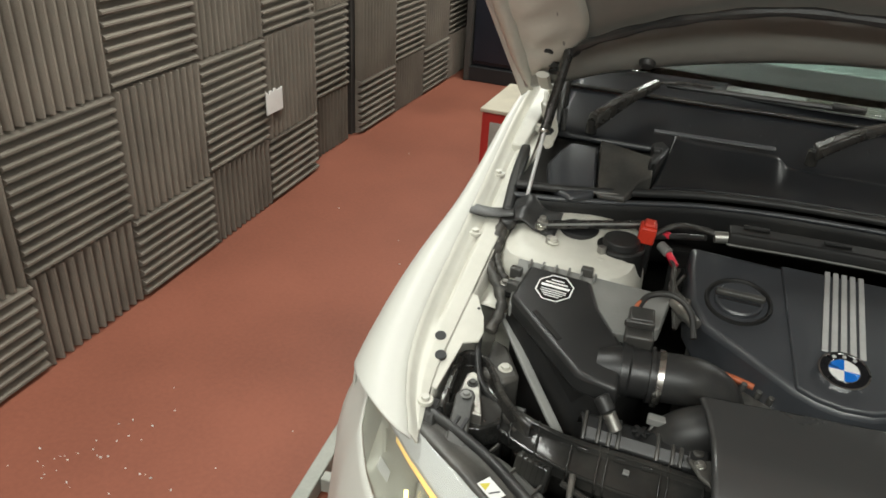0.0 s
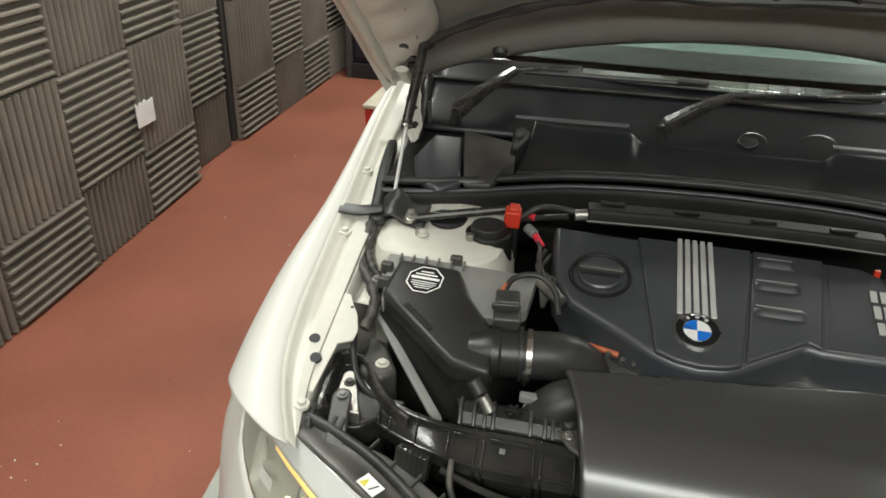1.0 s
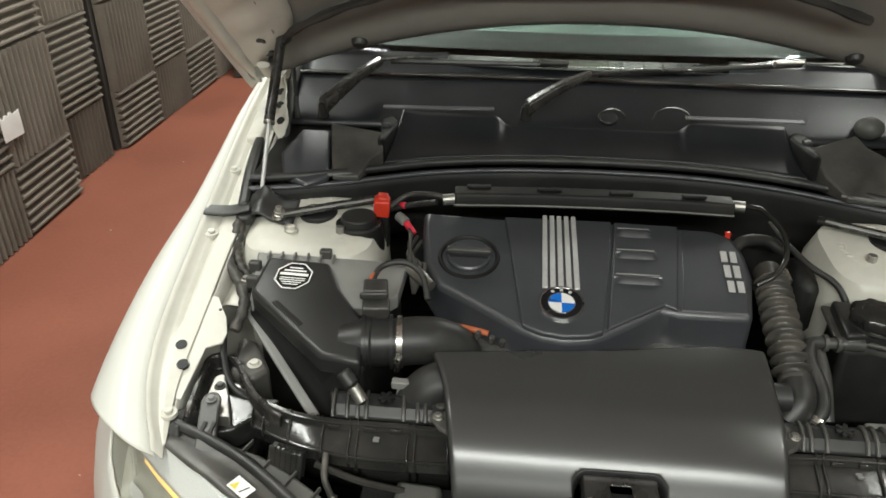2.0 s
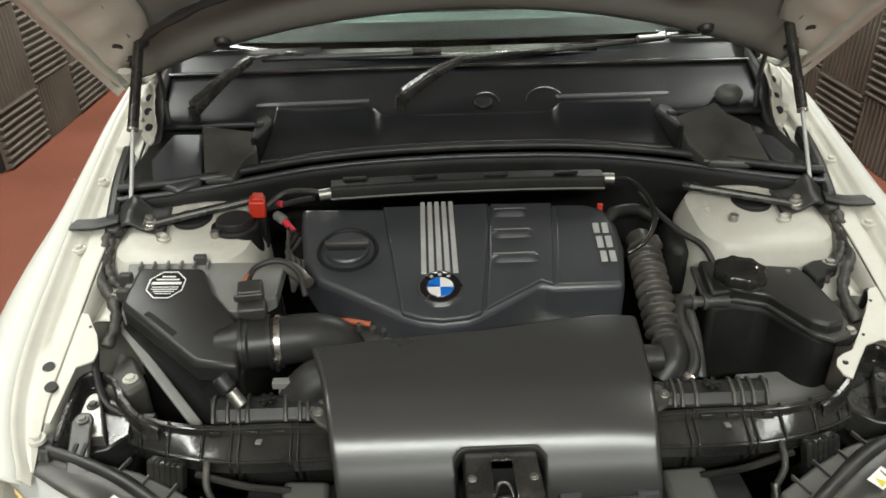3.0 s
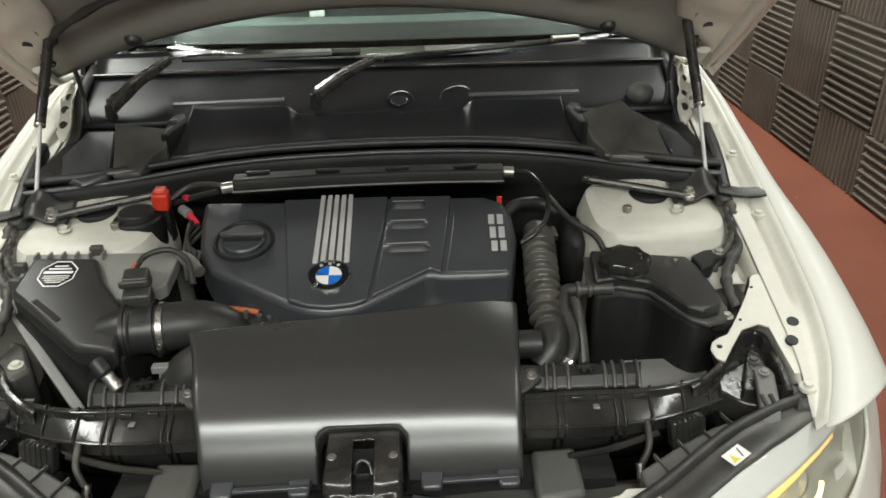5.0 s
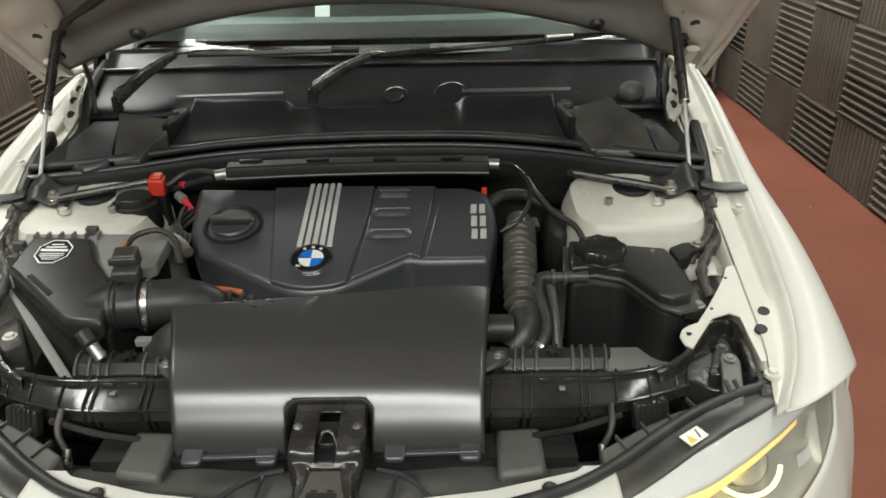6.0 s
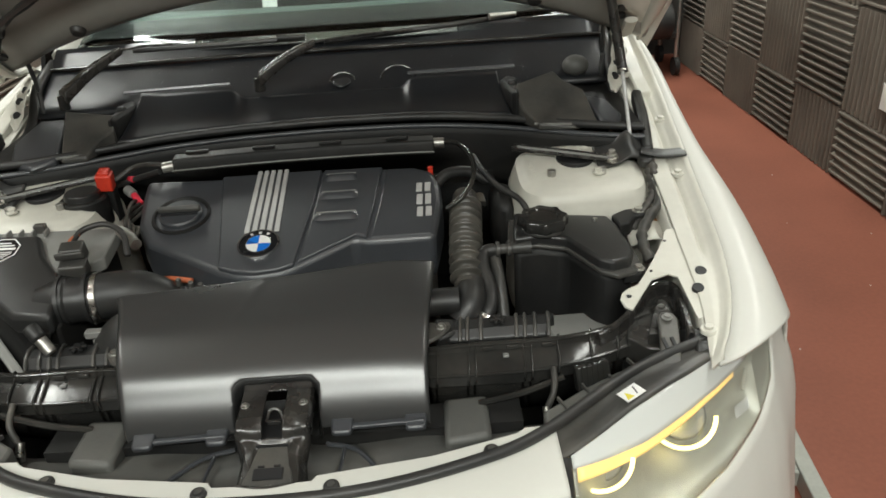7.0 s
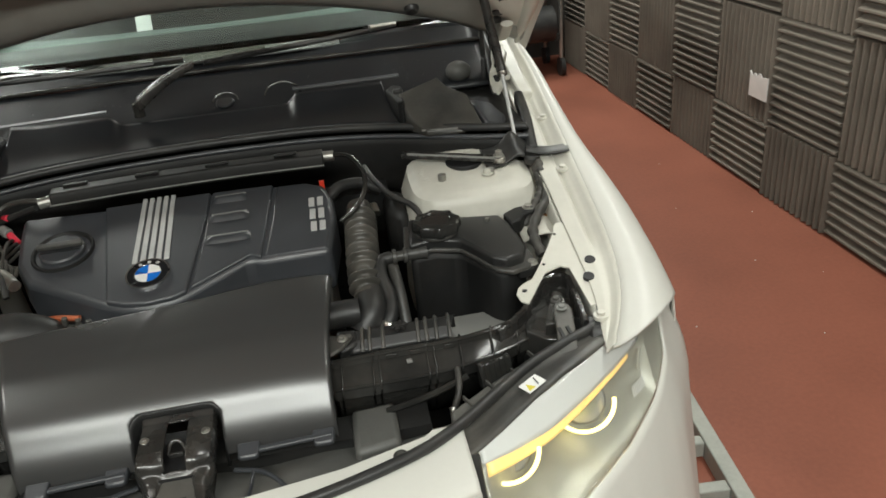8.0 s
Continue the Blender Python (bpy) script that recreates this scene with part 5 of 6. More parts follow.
def ribbon(bm, path, section):
    """Adds a strip of one section (across, up) along a bent line, mitred in plan."""
    p = [Vector(q) for q in path]
    last = None
    for i, q in enumerate(p):
        d = (p[min(i + 1, len(p) - 1)] - p[max(i - 1, 0)])
        d.z = 0
        d.normalize()
        n = Vector((-d.y, d.x, 0))
        ring = [bm.verts.new(q + n * a + Vector((0, 0, c))) for a, c in section]
        if last:
            for k in range(len(ring) - 1):
                bm.faces.new((last[k], last[k + 1], ring[k + 1], ring[k]))
        last = ring


def lamp_bracket(s):
    """Pressed tray with an upright angular rim that carries the lamp, and a slotted hook plate."""
    g = group("lamp_bracket", None, "black pressed lamp bracket with two bolts")
    rim = [(0.700, -0.478), (0.706, -0.440), (0.712, -0.387), (0.717, -0.332), (0.712, -0.320), (0.702, -0.314), (0.686, -0.316), (0.668, -0.324), (0.654, -0.337), (0.640, -0.358), (0.628, -0.378), (0.603, -0.407), (0.575, -0.430), (0.545, -0.446)]
    def rim_z(x, y):
        return 0.842 + 0.04 * (y + 0.36) - 0.12 * max(0.0, 0.64 - x)
    b = bm_new()
    ribbon(b, [(s * x, y, rim_z(x, y)) for x, y in rim], [(s * a, c) for a, c in ((-0.007, -0.060), (-0.005, -0.004), (-0.002, 0.0), (0.004, 0.0), (0.007, -0.004), (0.009, -0.026), (0.015, -0.030))])
    part("rim", b, BLACK_STEEL, g, "upright glossy black rim", thick=0.002, angle=30)
    b = bm_new()
    prism(b, [(s * x, y) for x, y in ((0.700, -0.490), (0.708, -0.40), (0.712, -0.330), (0.690, -0.322), (0.660, -0.338), (0.632, -0.380), (0.605, -0.412), (0.600, -0.440), (0.630, -0.470))], lambda x, y: 0.815 + 0.08 * (y + 0.36), 0.76)
    part("tray", b, PLASTIC_GLOSS, g, "glossy black pocket", bevel=0.004)
    b = bm_new()
    prism(b, [(s * x, y) for x, y in ((0.690, -0.372), (0.682, -0.362), (0.672, -0.364), (0.650, -0.410), (0.630, -0.462), (0.683, -0.462))], lambda x, y: 0.836 + 0.06 * (y + 0.36), 0.80)
    ip = part("inner_plate", b, ALU if s < 0 else PLASTIC_GLOSS, g, "bare bright metal plate" if s < 0 else "", bevel=0.003)
    bolt(ip, (s * 0.671, -0.394, 0.833), 0.007, PLASTIC_OLD, 0.008)
    b = bm_new()
    prism(b, [(s * x, y) for x, y in ((0.684, -0.447), (0.680, -0.434), (0.670, -0.428), (0.658, -0.429), (0.651, -0.438), (0.646, -0.470), (0.634, -0.530), (0.668, -0.533), (0.678, -0.48))], lambda x, y: 0.848 + 0.22 * (y + 0.44) if y > -0.455 else 0.8447 + 0.42 * (y + 0.455), lambda x, y: 0.838 + 0.40 * (y + 0.44))
    hk = part("hook_plate", b, PLASTIC_OLD, g, "grey-black slotted hook plate", bevel=0.003)
    bolt(hk, (s * 0.666, -0.444, 0.847), 0.0065, PLASTIC_GREY, 0.007)
    for k in (-1, 1):
        b = bm_new()
        box(b, (s * 0.6575 + k * 0.0075, -0.497, 0.8275), (0.006, 0.030, 0.004), (23, 0, s * 10))
        part("slot", b, DARK_TRIM, hk)
    b = bm_new()
    prism(b, [(s * 0.59, -0.53), (s * 0.74, -0.47), (s * 0.74, -0.36), (s * 0.60, -0.40)], 0.752, 0.70)
    part("lower_tray", b, PLASTIC_DARK, g, bevel=0.006)
    b = bm_new()
    prism(b, [(s * 0.43, -0.625), (s * 0.53, -0.565), (s * 0.65, -0.50), (s * 0.64, -0.475), (s * 0.57, -0.497), (s * 0.50, -0.535), (s * 0.43, -0.580)], lambda x, y: 0.778 + 0.05 * (abs(x) - 0.5), 0.70)
    pn = part("rear_panel", b, PLASTIC_SPLASH, g, "dusty grey panel behind the lamp", bevel=0.006)
    for k in range(4):
        b = bm_new()
        x = 0.465 + 0.045 * k
        box(b, (s * x, -0.580 + 0.62 * (x - 0.465) + 0.008, 0.779 + 0.05 * (x - 0.5)), (0.004, 0.040, 0.008), (0, 0, s * 20))
        part("panel_rib", b, PLASTIC_OLD, pn, bevel=0.001)
    b = bm_new()
    def lump(u, v):
        c, d = 2 * u - 1, 2 * v - 1
        k = max(0.0, 1 - max(abs(c), abs(d)) ** 4)
        x, y = 0.714 + 0.022 * c - 0.008 * d, -0.476 + 0.036 * d
        return (s * x, y, 0.795 + 0.035 * k ** 0.5 + 0.004 * noise.noise((x * 90, y * 90, 1.0 + s)))
    sheet(b, lump, 22, 30)
    part("foam_block", b, RUBBER, g, "torn black foam block behind the wing tip")


for s in (-1, 1):
    lamp_bracket(s)


def headlight(s):
    h = group("headlight", None, "large clear headlight with a lit amber guide and halo")
    def low(x):
        return lerp(x, [(0.45, 0.632), (0.632, 0.674), (0.72, 0.684), (0.794, 0.705), (0.847, 0.740), (0.866, 0.782), (0.892, 0.803)])
    def high(x):
        return lerp(x, [(0.45, 0.776), (0.5, 0.788), (0.566, 0.805), (0.626, 0.814), (0.72, 0.818), (0.82, 0.820), (0.9, 0.815)])
    def guide(x):
        return lerp(x, [(0.463, 0.756), (0.518, 0.756), (0.576, 0.758), (0.639, 0.766), (0.706, 0.774), (0.79, 0.782), (0.892, 0.80)])
    def at(x, z, inset):
        v = max(0.0, min(1.0, (z - low(x)) / (high(x) - low(x))))
        return Vector((s * tuck(x, z), nose(x, z) + inset + 0.020 * v * v, z))
    b = bm_new()
    sheet(b, lambda u, v: at(0.452 + 0.44 * u, low(0.452 + 0.44 * u) + (high(0.452 + 0.44 * u) - low(0.452 + 0.44 * u)) * v, 0.0), 48, 14)
    ln = part("lens", b, LENS, h, "clear polycarbonate lens", thick=0.003)
    ln.visible_shadow = False
    # pale upper bezel under the lens, from the inner end to the wing
    def bez(u, v):
        x = 0.456 + 0.336 * u
        z = guide(x) + 0.004 + (high(x) - 0.0005 - guide(x) - 0.004) * v
        return at(x, z, 0.0065)
    b = bm_new()
    sheet(b, bez, 32, 6)
    part("bezel", b, LAMP_WHITE, h, "pale upper bezel", thick=0.002)
    # lit amber guide along the lower edge of the bezel
    def amb(u, v):
        x = 0.464 + 0.295 * u
        z = guide(x) + 0.004 - 0.017 * (1 - 0.45 * u) * v
        return at(x, z, 0.0085 + 0.004 * v)
    b = bm_new()
    sheet(b, amb, 24, 4)
    part("amber_guide", b, AMBER, h, "lit amber light guide", thick=0.002)
    # shell behind the lens: a shallow bowl that meets the lens all round
    def refl(u, v):
        x = 0.455 + 0.435 * u
        z = low(x) - 0.022 + (guide(x) + 0.028 - low(x)) * v
        bowl = max(0.0, math.sin(min(1.0, v * 1.02) * math.pi)) ** 0.6 * max(0.0, math.sin(min(1.0, u * 1.25) * math.pi)) ** 0.6
        return at(x, z, 0.010 + 0.075 * bowl)
    b = bm_new()
    sheet(b, refl, 40, 14)
    part("reflector", b, LAMP_GREY, h, "satin silver reflector", thick=0.002)
    for cx, cy, cz, r in ((0.650, -0.598, 0.763, 0.052), (0.500, -0.668, 0.755, 0.052)):
        c = Vector((s * cx, cy, cz))
        d = Vector((-s * 0.22, -0.73, 0.65)).normalized()
        b = bm_new()
        m = Matrix.Translation(c) @ d.to_track_quat("Z", "Y").to_matrix().to_4x4()
        rr = 0.0034
        n, sd = 40, 8
        rings = []
        for i in range(n + 1):
            a = math.radians(175 + 190 * i / n)
            rings.append([b.verts.new(m @ Vector(((r + rr * math.cos(q)) * math.cos(a), (r + rr * math.cos(q)) * math.sin(a), rr * math.sin(q)))) for q in [2 * math.pi * j / sd for j in range(sd)]])
        for p, q in zip(rings, rings[1:]):
            for j in range(sd):
                b.faces.new((p[j], p[(j + 1) % sd], q[(j + 1) % sd], q[j]))
        b.faces.new(rings[0])
        b.faces.new(rings[-1][::-1])
        part("halo_ring", b, HALO, h, "lit halo ring")
        b = bm_new()
        drum(b, c - d * 0.045, c - d * 0.022, r - 0.012, n=32)
        pj = part("projector", b, PLASTIC_GREY, h, bevel=0.004)
        b = bm_new()
        bmesh.ops.create_uvsphere(b, u_segments=24, v_segments=12, radius=r - 0.026, matrix=Matrix.Translation(c - d * 0.026))
        part("projector_lens", b, LENS, pj)
    b = bm_new()
    hose(b, [(s * 0.4475, nose(0.447, z) - 0.004 + 0.02 * k * k, z) for k, z in ((1.0, 0.778), (0.75, 0.74), (0.4, 0.69), (0.0, 0.632))], 0.0075, sides=8)
    part("end_seal", b, RUBBER, h)
    # fluted cell and dark vent in the outer end
    b = bm_new()
    for k in range(7):
        p = at(0.752 + 0.0045 * k, 0.738, 0.012)
        q = at(0.752 + 0.0045 * k, 0.722, 0.012)
        hose(b, [p, (p + q) / 2, q], 0.0013, n=2, sides=6)
    part("side_cell", b, LAMP_WHITE, h, "fluted side reflector")
    b = bm_new()
    hose(b, [at(0.772, 0.752, 0.008), at(0.780, 0.764, 0.008), at(0.788, 0.774, 0.008)], 0.003, n=4, sides=8, flat=0.5)
    part("side_vent", b, LAMP_GREY, h)
    # housing behind the lens, with its warning label
    def top(u, v):
        x = 0.43 + 0.30 * u
        z = high(x)
        y = nose(x, z) + 0.020
        k = lerp(x, [(0.43, 0.065), (0.6, 0.085), (0.73, 0.06)])
        return (s * (x - 0.022 * v), y + k * v, z + 0.001 + 0.003 * math.sin(v * 9) - 0.05 * max(0, v - 0.7))
    b = bm_new()
    sheet(b, top, 18, 10)
    hs = part("lamp_housing", b, PLASTIC_OLD, h, "dusty grey-black lamp housing", thick=0.004)
    b = bm_new()
    x, y, z = 0.566, -0.598, 0.815
    box(b, (s * x, y, z), (0.042, 0.024, 0.001), (4, 0, s * 36))
    lb = part("warning_label", b, WHITE_PRINT, h, "white label with a yellow warning triangle", smooth=False)
    b = bm_new()
    m = pose(s * x, y, z + 0.0009, 4, 0, s * 36)
    b.faces.new([b.verts.new(m @ Vector((p, q, 0.0002))) for p, q in ((-0.018, -0.009), (-0.002, -0.009), (-0.010, 0.006))])
    part("triangle", b, YELLOW, lb, smooth=False)
    b = bm_new()
    b.faces.new([b.verts.new(m @ Vector((p, q, 0.0002))) for p, q in ((0.004, -0.008), (0.007, -0.008), (0.013, 0.008), (0.010, 0.008))])
    part("mark", b, RUBBER, lb, smooth=False)


for s in (-1, 1):
    headlight(s)


def front_panel():
    """Lock, splash panel and side boxes behind the painted edge, with the rubber seal across."""
    g = group("lock_carrier", None, "dark plastic front panel with the bonnet lock")
    def f(u, v):
        x = -0.44 + 0.88 * u
        y = -0.545 - 0.165 * v + 0.03 * (abs(x) / 0.44) ** 2 * v
        return (x, y, 0.715 + 0.045 * v + 0.004 * math.cos(x * 28))
    b = bm_new()
    sheet(b, f, 44, 8)
    part("splash_panel", b, PLASTIC_SPLASH, g, "dull grey-black splash panel", thick=0.004)
    for s in (-1, 1):
        b = bm_new()
        hose(b, [(s * 0.075, -0.585, 0.742), (s * 0.12, -0.60, 0.742), (s * 0.155, -0.645, 0.748), (s * 0.175, -0.70, 0.762)], 0.004, sides=8)
        part("moulded_rib", b, PLASTIC, g)
        b = bm_new()
        hose(b, [(s * 0.105, -0.59, 0.74), (s * 0.105, -0.645, 0.75), (s * 0.10, -0.70, 0.765)], 0.003, sides=8)
        part("moulded_rib", b, PLASTIC, g)
        b = bm_new()
        prism(b, [(s * 0.268, -0.50), (s * 0.345, -0.495), (s * 0.345, -0.60), (s * 0.268, -0.61)], lambda x, y: 0.752, 0.66)
        part("side_box", b, PLASTIC_SPLASH, g, "dusty grey box beside the panel", bevel=0.010)
        b = bm_new()
        prism(b, [(s * 0.36, -0.51), (s * 0.56, -0.51), (s * 0.50, -0.60), (s * 0.365, -0.635)], 0.69, 0.60)
        part("dark_filler", b, PLASTIC_DARK, g, bevel=0.01)
    lock = group("bonnet_lock", g)
    # pressed lock bracket: a plate with a slot, a rolled front edge, two cheeks and a foot
    def brk(u, v):
        c = 2 * u - 1
        w = lerp(v, [(0, 0.060), (0.46, 0.060), (0.56, 0.057), (0.66, 0.050), (1.0, 0.056)])
        z = lerp(v, [(0, 0.836), (0.05, 0.829), (0.42, 0.827), (0.48, 0.822), (0.54, 0.806), (0.62, 0.795), (0.72, 0.786), (1.0, 0.772)])
        y = -0.536 - 0.180 * v - 0.006 * max(0.0, 1 - abs(v - 0.5) / 0.06)
        z += 0.003 * math.cos(c * 7) * max(0.0, 1 - abs(v - 0.5) / 0.12)
        if v > 0.55:
            z += lerp(abs(c), [(0.35, -0.008), (0.55, 0.008), (0.8, 0.006), (1, -0.012)]) * min(1.0, (v - 0.55) * 8)
        z -= 0.016 * max(0.0, (abs(c) - 0.90) * 10) ** 1.5
        return Vector((0.003 + 0.004 * v + c * w, y, z))
    b = bm_new()
    sheet(b, brk, 44, 60)
    bmesh.ops.delete(b, geom=[f for f in b.faces if abs(f.calc_center_median().x - 0.0045) < 0.0165 and -0.636 < f.calc_center_median().y < -0.548], context="FACES")
    part("lock_bracket", b, BLACK_STEEL, lock, "glossy black pressed lock bracket", thick=0.003)
    b = bm_new()
    box(b, (0.0045, -0.59, 0.796), (0.06, 0.11, 0.004))
    part("lock_well", b, DARK_TRIM, lock)
    b = bm_new()
    hose(b, [(-0.010, -0.597, 0.806), (-0.004, -0.588, 0.820), (0.006, -0.586, 0.822), (0.014, -0.592, 0.816), (0.018, -0.602, 0.806)], 0.0035, n=4, sides=8)
    box(b, (0.004, -0.606, 0.811), (0.022, 0.005, 0.008))
    part("striker", b, BLACK_STEEL, lock, "black lock catch", bevel=0.001)
    for x in (-0.043, 0.049):
        bolt(lock, (x, -0.582, 0.827), 0.005, ALU, 0.005)
    b = bm_new()
    prism(b, [(-0.016, -0.640), (0.030, -0.640), (0.038, -0.672), (0.046, -0.716), (-0.034, -0.716), (-0.025, -0.672)], lambda x, y: 0.796 + 0.16 * (y + 0.64), 0.765)
    ft = part("foot", b, PLASTIC_OLD, lock, "dull black foot plate", bevel=0.004)
    b = bm_new()
    box(b, (0.006, -0.694, 0.7878), (0.044, 0.020, 0.004), (9, 0, 0))
    part("foot_opening", b, DARK_TRIM, ft)
    for x in (-0.006, 0.018):
        b = bm_new()
        box(b, (x, -0.680, 0.7898), (0.010, 0.003, 0.003), (9, 0, 0))
        part("foot_tab", b, DARK_TRIM, ft)
    b = bm_new()
    hose(b, [(-0.038, -0.716, 0.786), (0.006, -0.722, 0.787), (0.050, -0.716, 0.786)], 0.004, sides=8)
    part("rolled_edge", b, BLACK_STEEL, lock)
    # rubber seal and push clips
    b = bm_new()
    hose(b, [(-0.735, -0.475, 0.824), (-0.65, -0.508, 0.818), (-0.59, -0.536, 0.812), (-0.53, -0.574, 0.806), (-0.43, -0.646, 0.797), (-0.34, -0.694, 0.796), (-0.17, -0.740, 0.793), (0.0, -0.752, 0.792), (0.17, -0.740, 0.793), (0.34, -0.694, 0.796), (0.43, -0.646, 0.797), (0.53, -0.574, 0.806), (0.59, -0.536, 0.812), (0.65, -0.508, 0.818), (0.735, -0.475, 0.824)], 0.0095, sides=12, n=10)
    part("bonnet_seal", b, RUBBER, car, "black rubber bonnet seal")
    for x, y in ((-0.325, -0.684), (-0.087, -0.729), (0.104, -0.731), (0.338, -0.681)):
        b = bm_new()
        drum(b, (x, y, 0.786), (x, y, 0.797), 0.0125, 0.0115, n=18)
        pc = part("push_clip", b, RUBBER, car, "round black push clip", bevel=0.003)
        b = bm_new()
        drum(b, (x, y, 0.7965), (x, y, 0.7985), 0.0055, n=14)
        part("pin", b, PLASTIC_OLD, pc)


front_panel()


def reservoir():
    g = group("coolant_reservoir", None, "black coolant reservoir with a lobed screw cap")
    top = lambda x, y: 0.912 - 0.10 * max(0.0, x - 0.50)
    edge = [(0.428, -0.098), (0.545, -0.118), (0.642, -0.115), (0.655, -0.16), (0.660, -0.285), (0.645, -0.325), (0.605, -0.345), (0.575, -0.33), (0.552, -0.285), (0.525, -0.238), (0.47, -0.222), (0.412, -0.232)]
    b = bm_new()
    prism(b, edge, lambda x, y: top(x, y) - 0.020, lambda x, y: top(x, y) - 0.030)
    part("seam_flange", b, PLASTIC_OLD, g, "welded seam of the reservoir", bevel=0.003)
    cx, cy = 0.54, -0.2
    inner = [(cx + (x - cx) * 0.90, cy + (y - cy) * 0.90) for x, y in edge]
    b = bm_new()
    prism(b, inner, top, lambda x, y: top(x, y) - 0.03)
    part("upper_half", b, PLASTIC_BOX, g, bevel=0.007, segments=3)
    b = bm_new()
    prism(b, inner, lambda x, y: top(x, y) - 0.03, 0.66)
    part("lower_half", b, PLASTIC_DARK, g, bevel=0.015, segments=3)
    c = Vector((0.488, -0.192, 0.910))
    b = bm_new()
    drum(b, c, c + Vector((0, 0, 0.010)), 0.043, n=36)
    part("neck", b, PLASTIC_OLD, g, bevel=0.003)
    b = bm_new()
    n = 72
    ringo = lambda r, z, k: [b.verts.new(c + Vector(((r + k * max(-0.35, math.cos(8 * a))) * math.cos(a), (r + k * max(-0.35, math.cos(8 * a))) * math.sin(a), z))) for a in [2 * math.pi * i / n for i in range(n)]]
    rings = [ringo(0.046, 0.010, 0.003), ringo(0.047, 0.013, 0.004), ringo(0.046, 0.027, 0.004), ringo(0.043, 0.031, 0.004), ringo(0.031, 0.032, 0.0), ringo(0.028, 0.029, 0.0)]
    for p, q in zip(rings, rings[1:]):
        for i in range(n):
            b.faces.new((p[i], p[(i + 1) % n], q[(i + 1) % n], q[i]))
    b.faces.new(rings[-1])
    b.faces.new(rings[0][::-1])
    part("screw_cap", b, PLASTIC_GLOSS, g, "lobed black screw cap")
    b = bm_new()
    drum(b, (0.60, -0.155, top(0.60, -0.15)), (0.60, -0.155, top(0.60, -0.15) + 0.006), 0.005, n=12)
    part("vent", b, ALU, g)
    # hose stub and feed
    b = bm_new()
    hose(b, [(0.46, -0.222, 0.888), (0.42, -0.222, 0.888), (0.385, -0.222, 0.886)], lambda t: 0.013 if t < 0.45 else 0.010, sides=14)
    part("stub", b, PLASTIC_OLD, g)
    for x in (0.39, 0.412):
        b = bm_new()
        drum(b, (x, -0.222, 0.887), (x + 0.008, -0.222, 0.887), 0.0155, n=16)
        part("stub_ring", b, PLASTIC_OLD, g, bevel=0.001)
    b = bm_new()
    hose(b, [(0.388, -0.222, 0.888), (0.368, -0.228, 0.885), (0.362, -0.255, 0.87), (0.372, -0.30, 0.845), (0.368, -0.335, 0.825), (0.345, -0.355, 0.80)], 0.0125, sides=12, n=8)
    part("coolant_hose", b, RUBBER, car, "black coolant hose")
    b = bm_new()
    drum(b, (0.362, -0.345, 0.812), (0.356, -0.35, 0.806), 0.016, n=16)
    part("spring_clip", b, STEEL, car)
    b = bm_new()
    prism(b, [(0.640, -0.130), (0.672, -0.108), (0.704, -0.104), (0.716, -0.118), (0.708, -0.138), (0.684, -0.146), (0.668, -0.172), (0.645, -0.180)], lambda x, y: 0.902, 0.872)
    mt = part("reservoir_mount", b, PLASTIC_DARK, car, bevel=0.004)
    bolt(mt, (0.698, -0.122, 0.902), 0.009)
    b = bm_new()
    prism(b, [(0.625, -0.300), (0.655, -0.292), (0.664, -0.312), (0.648, -0.328), (0.618, -0.330)], 0.872, 0.852)
    lm = part("lower_mount", b, PLASTIC_DARK, car, bevel=0.004)
    bolt(lm, (0.650, -0.310, 0.872), 0.008, ALU)


reservoir()


def corrugated_hose():
    b = bm_new()
    def bellows(t):
        if not 0.16 < t < 0.97:
            return 0.027
        w = math.sin((t - 0.16) / 0.81 * 2 * math.pi * 10)
        return 0.0235 + (0.0115 * max(0.0, (w - 0.15) / 0.85) ** 0.6 if w > 0 else 0.0015 * w)
    hose(b, [(0.342, -0.02, 0.915), (0.340, -0.08, 0.905), (0.335, -0.15, 0.89), (0.331, -0.23, 0.87), (0.330, -0.29, 0.845)], bellows, sides=24, n=44)
    h = part("corrugated_hose", b, CORRUGATED, car, "brown-grey corrugated intake hose", angle=80)
    b = bm_new()
    hose(b, [(0.335, -0.28, 0.847), (0.333, -0.32, 0.83), (0.31, -0.34, 0.80)], 0.028, sides=20)
    part("hose_cuff", b, RUBBER, h)
    b = bm_new()
    hose(b, [(0.31, -0.325, 0.838), (0.27, -0.325, 0.838), (0.23, -0.33, 0.836)], 0.026, sides=18)
    part("cross_pipe", b, RUBBER, h)
    b = bm_new()
    drum(b, (0.372, -0.02, 0.915), (0.376, -0.045, 0.905), 0.012, n=18)
    part("metal_end", b, STEEL, h, "bright metal hose end")
    b = bm_new()
    hose(b, [(0.385, -0.20, 0.88), (0.392, -0.26, 0.84), (0.395, -0.31, 0.78)], 0.012, sides=10)
    part("grey_bar", b, PLASTIC_OLD, car)


corrugated_hose()


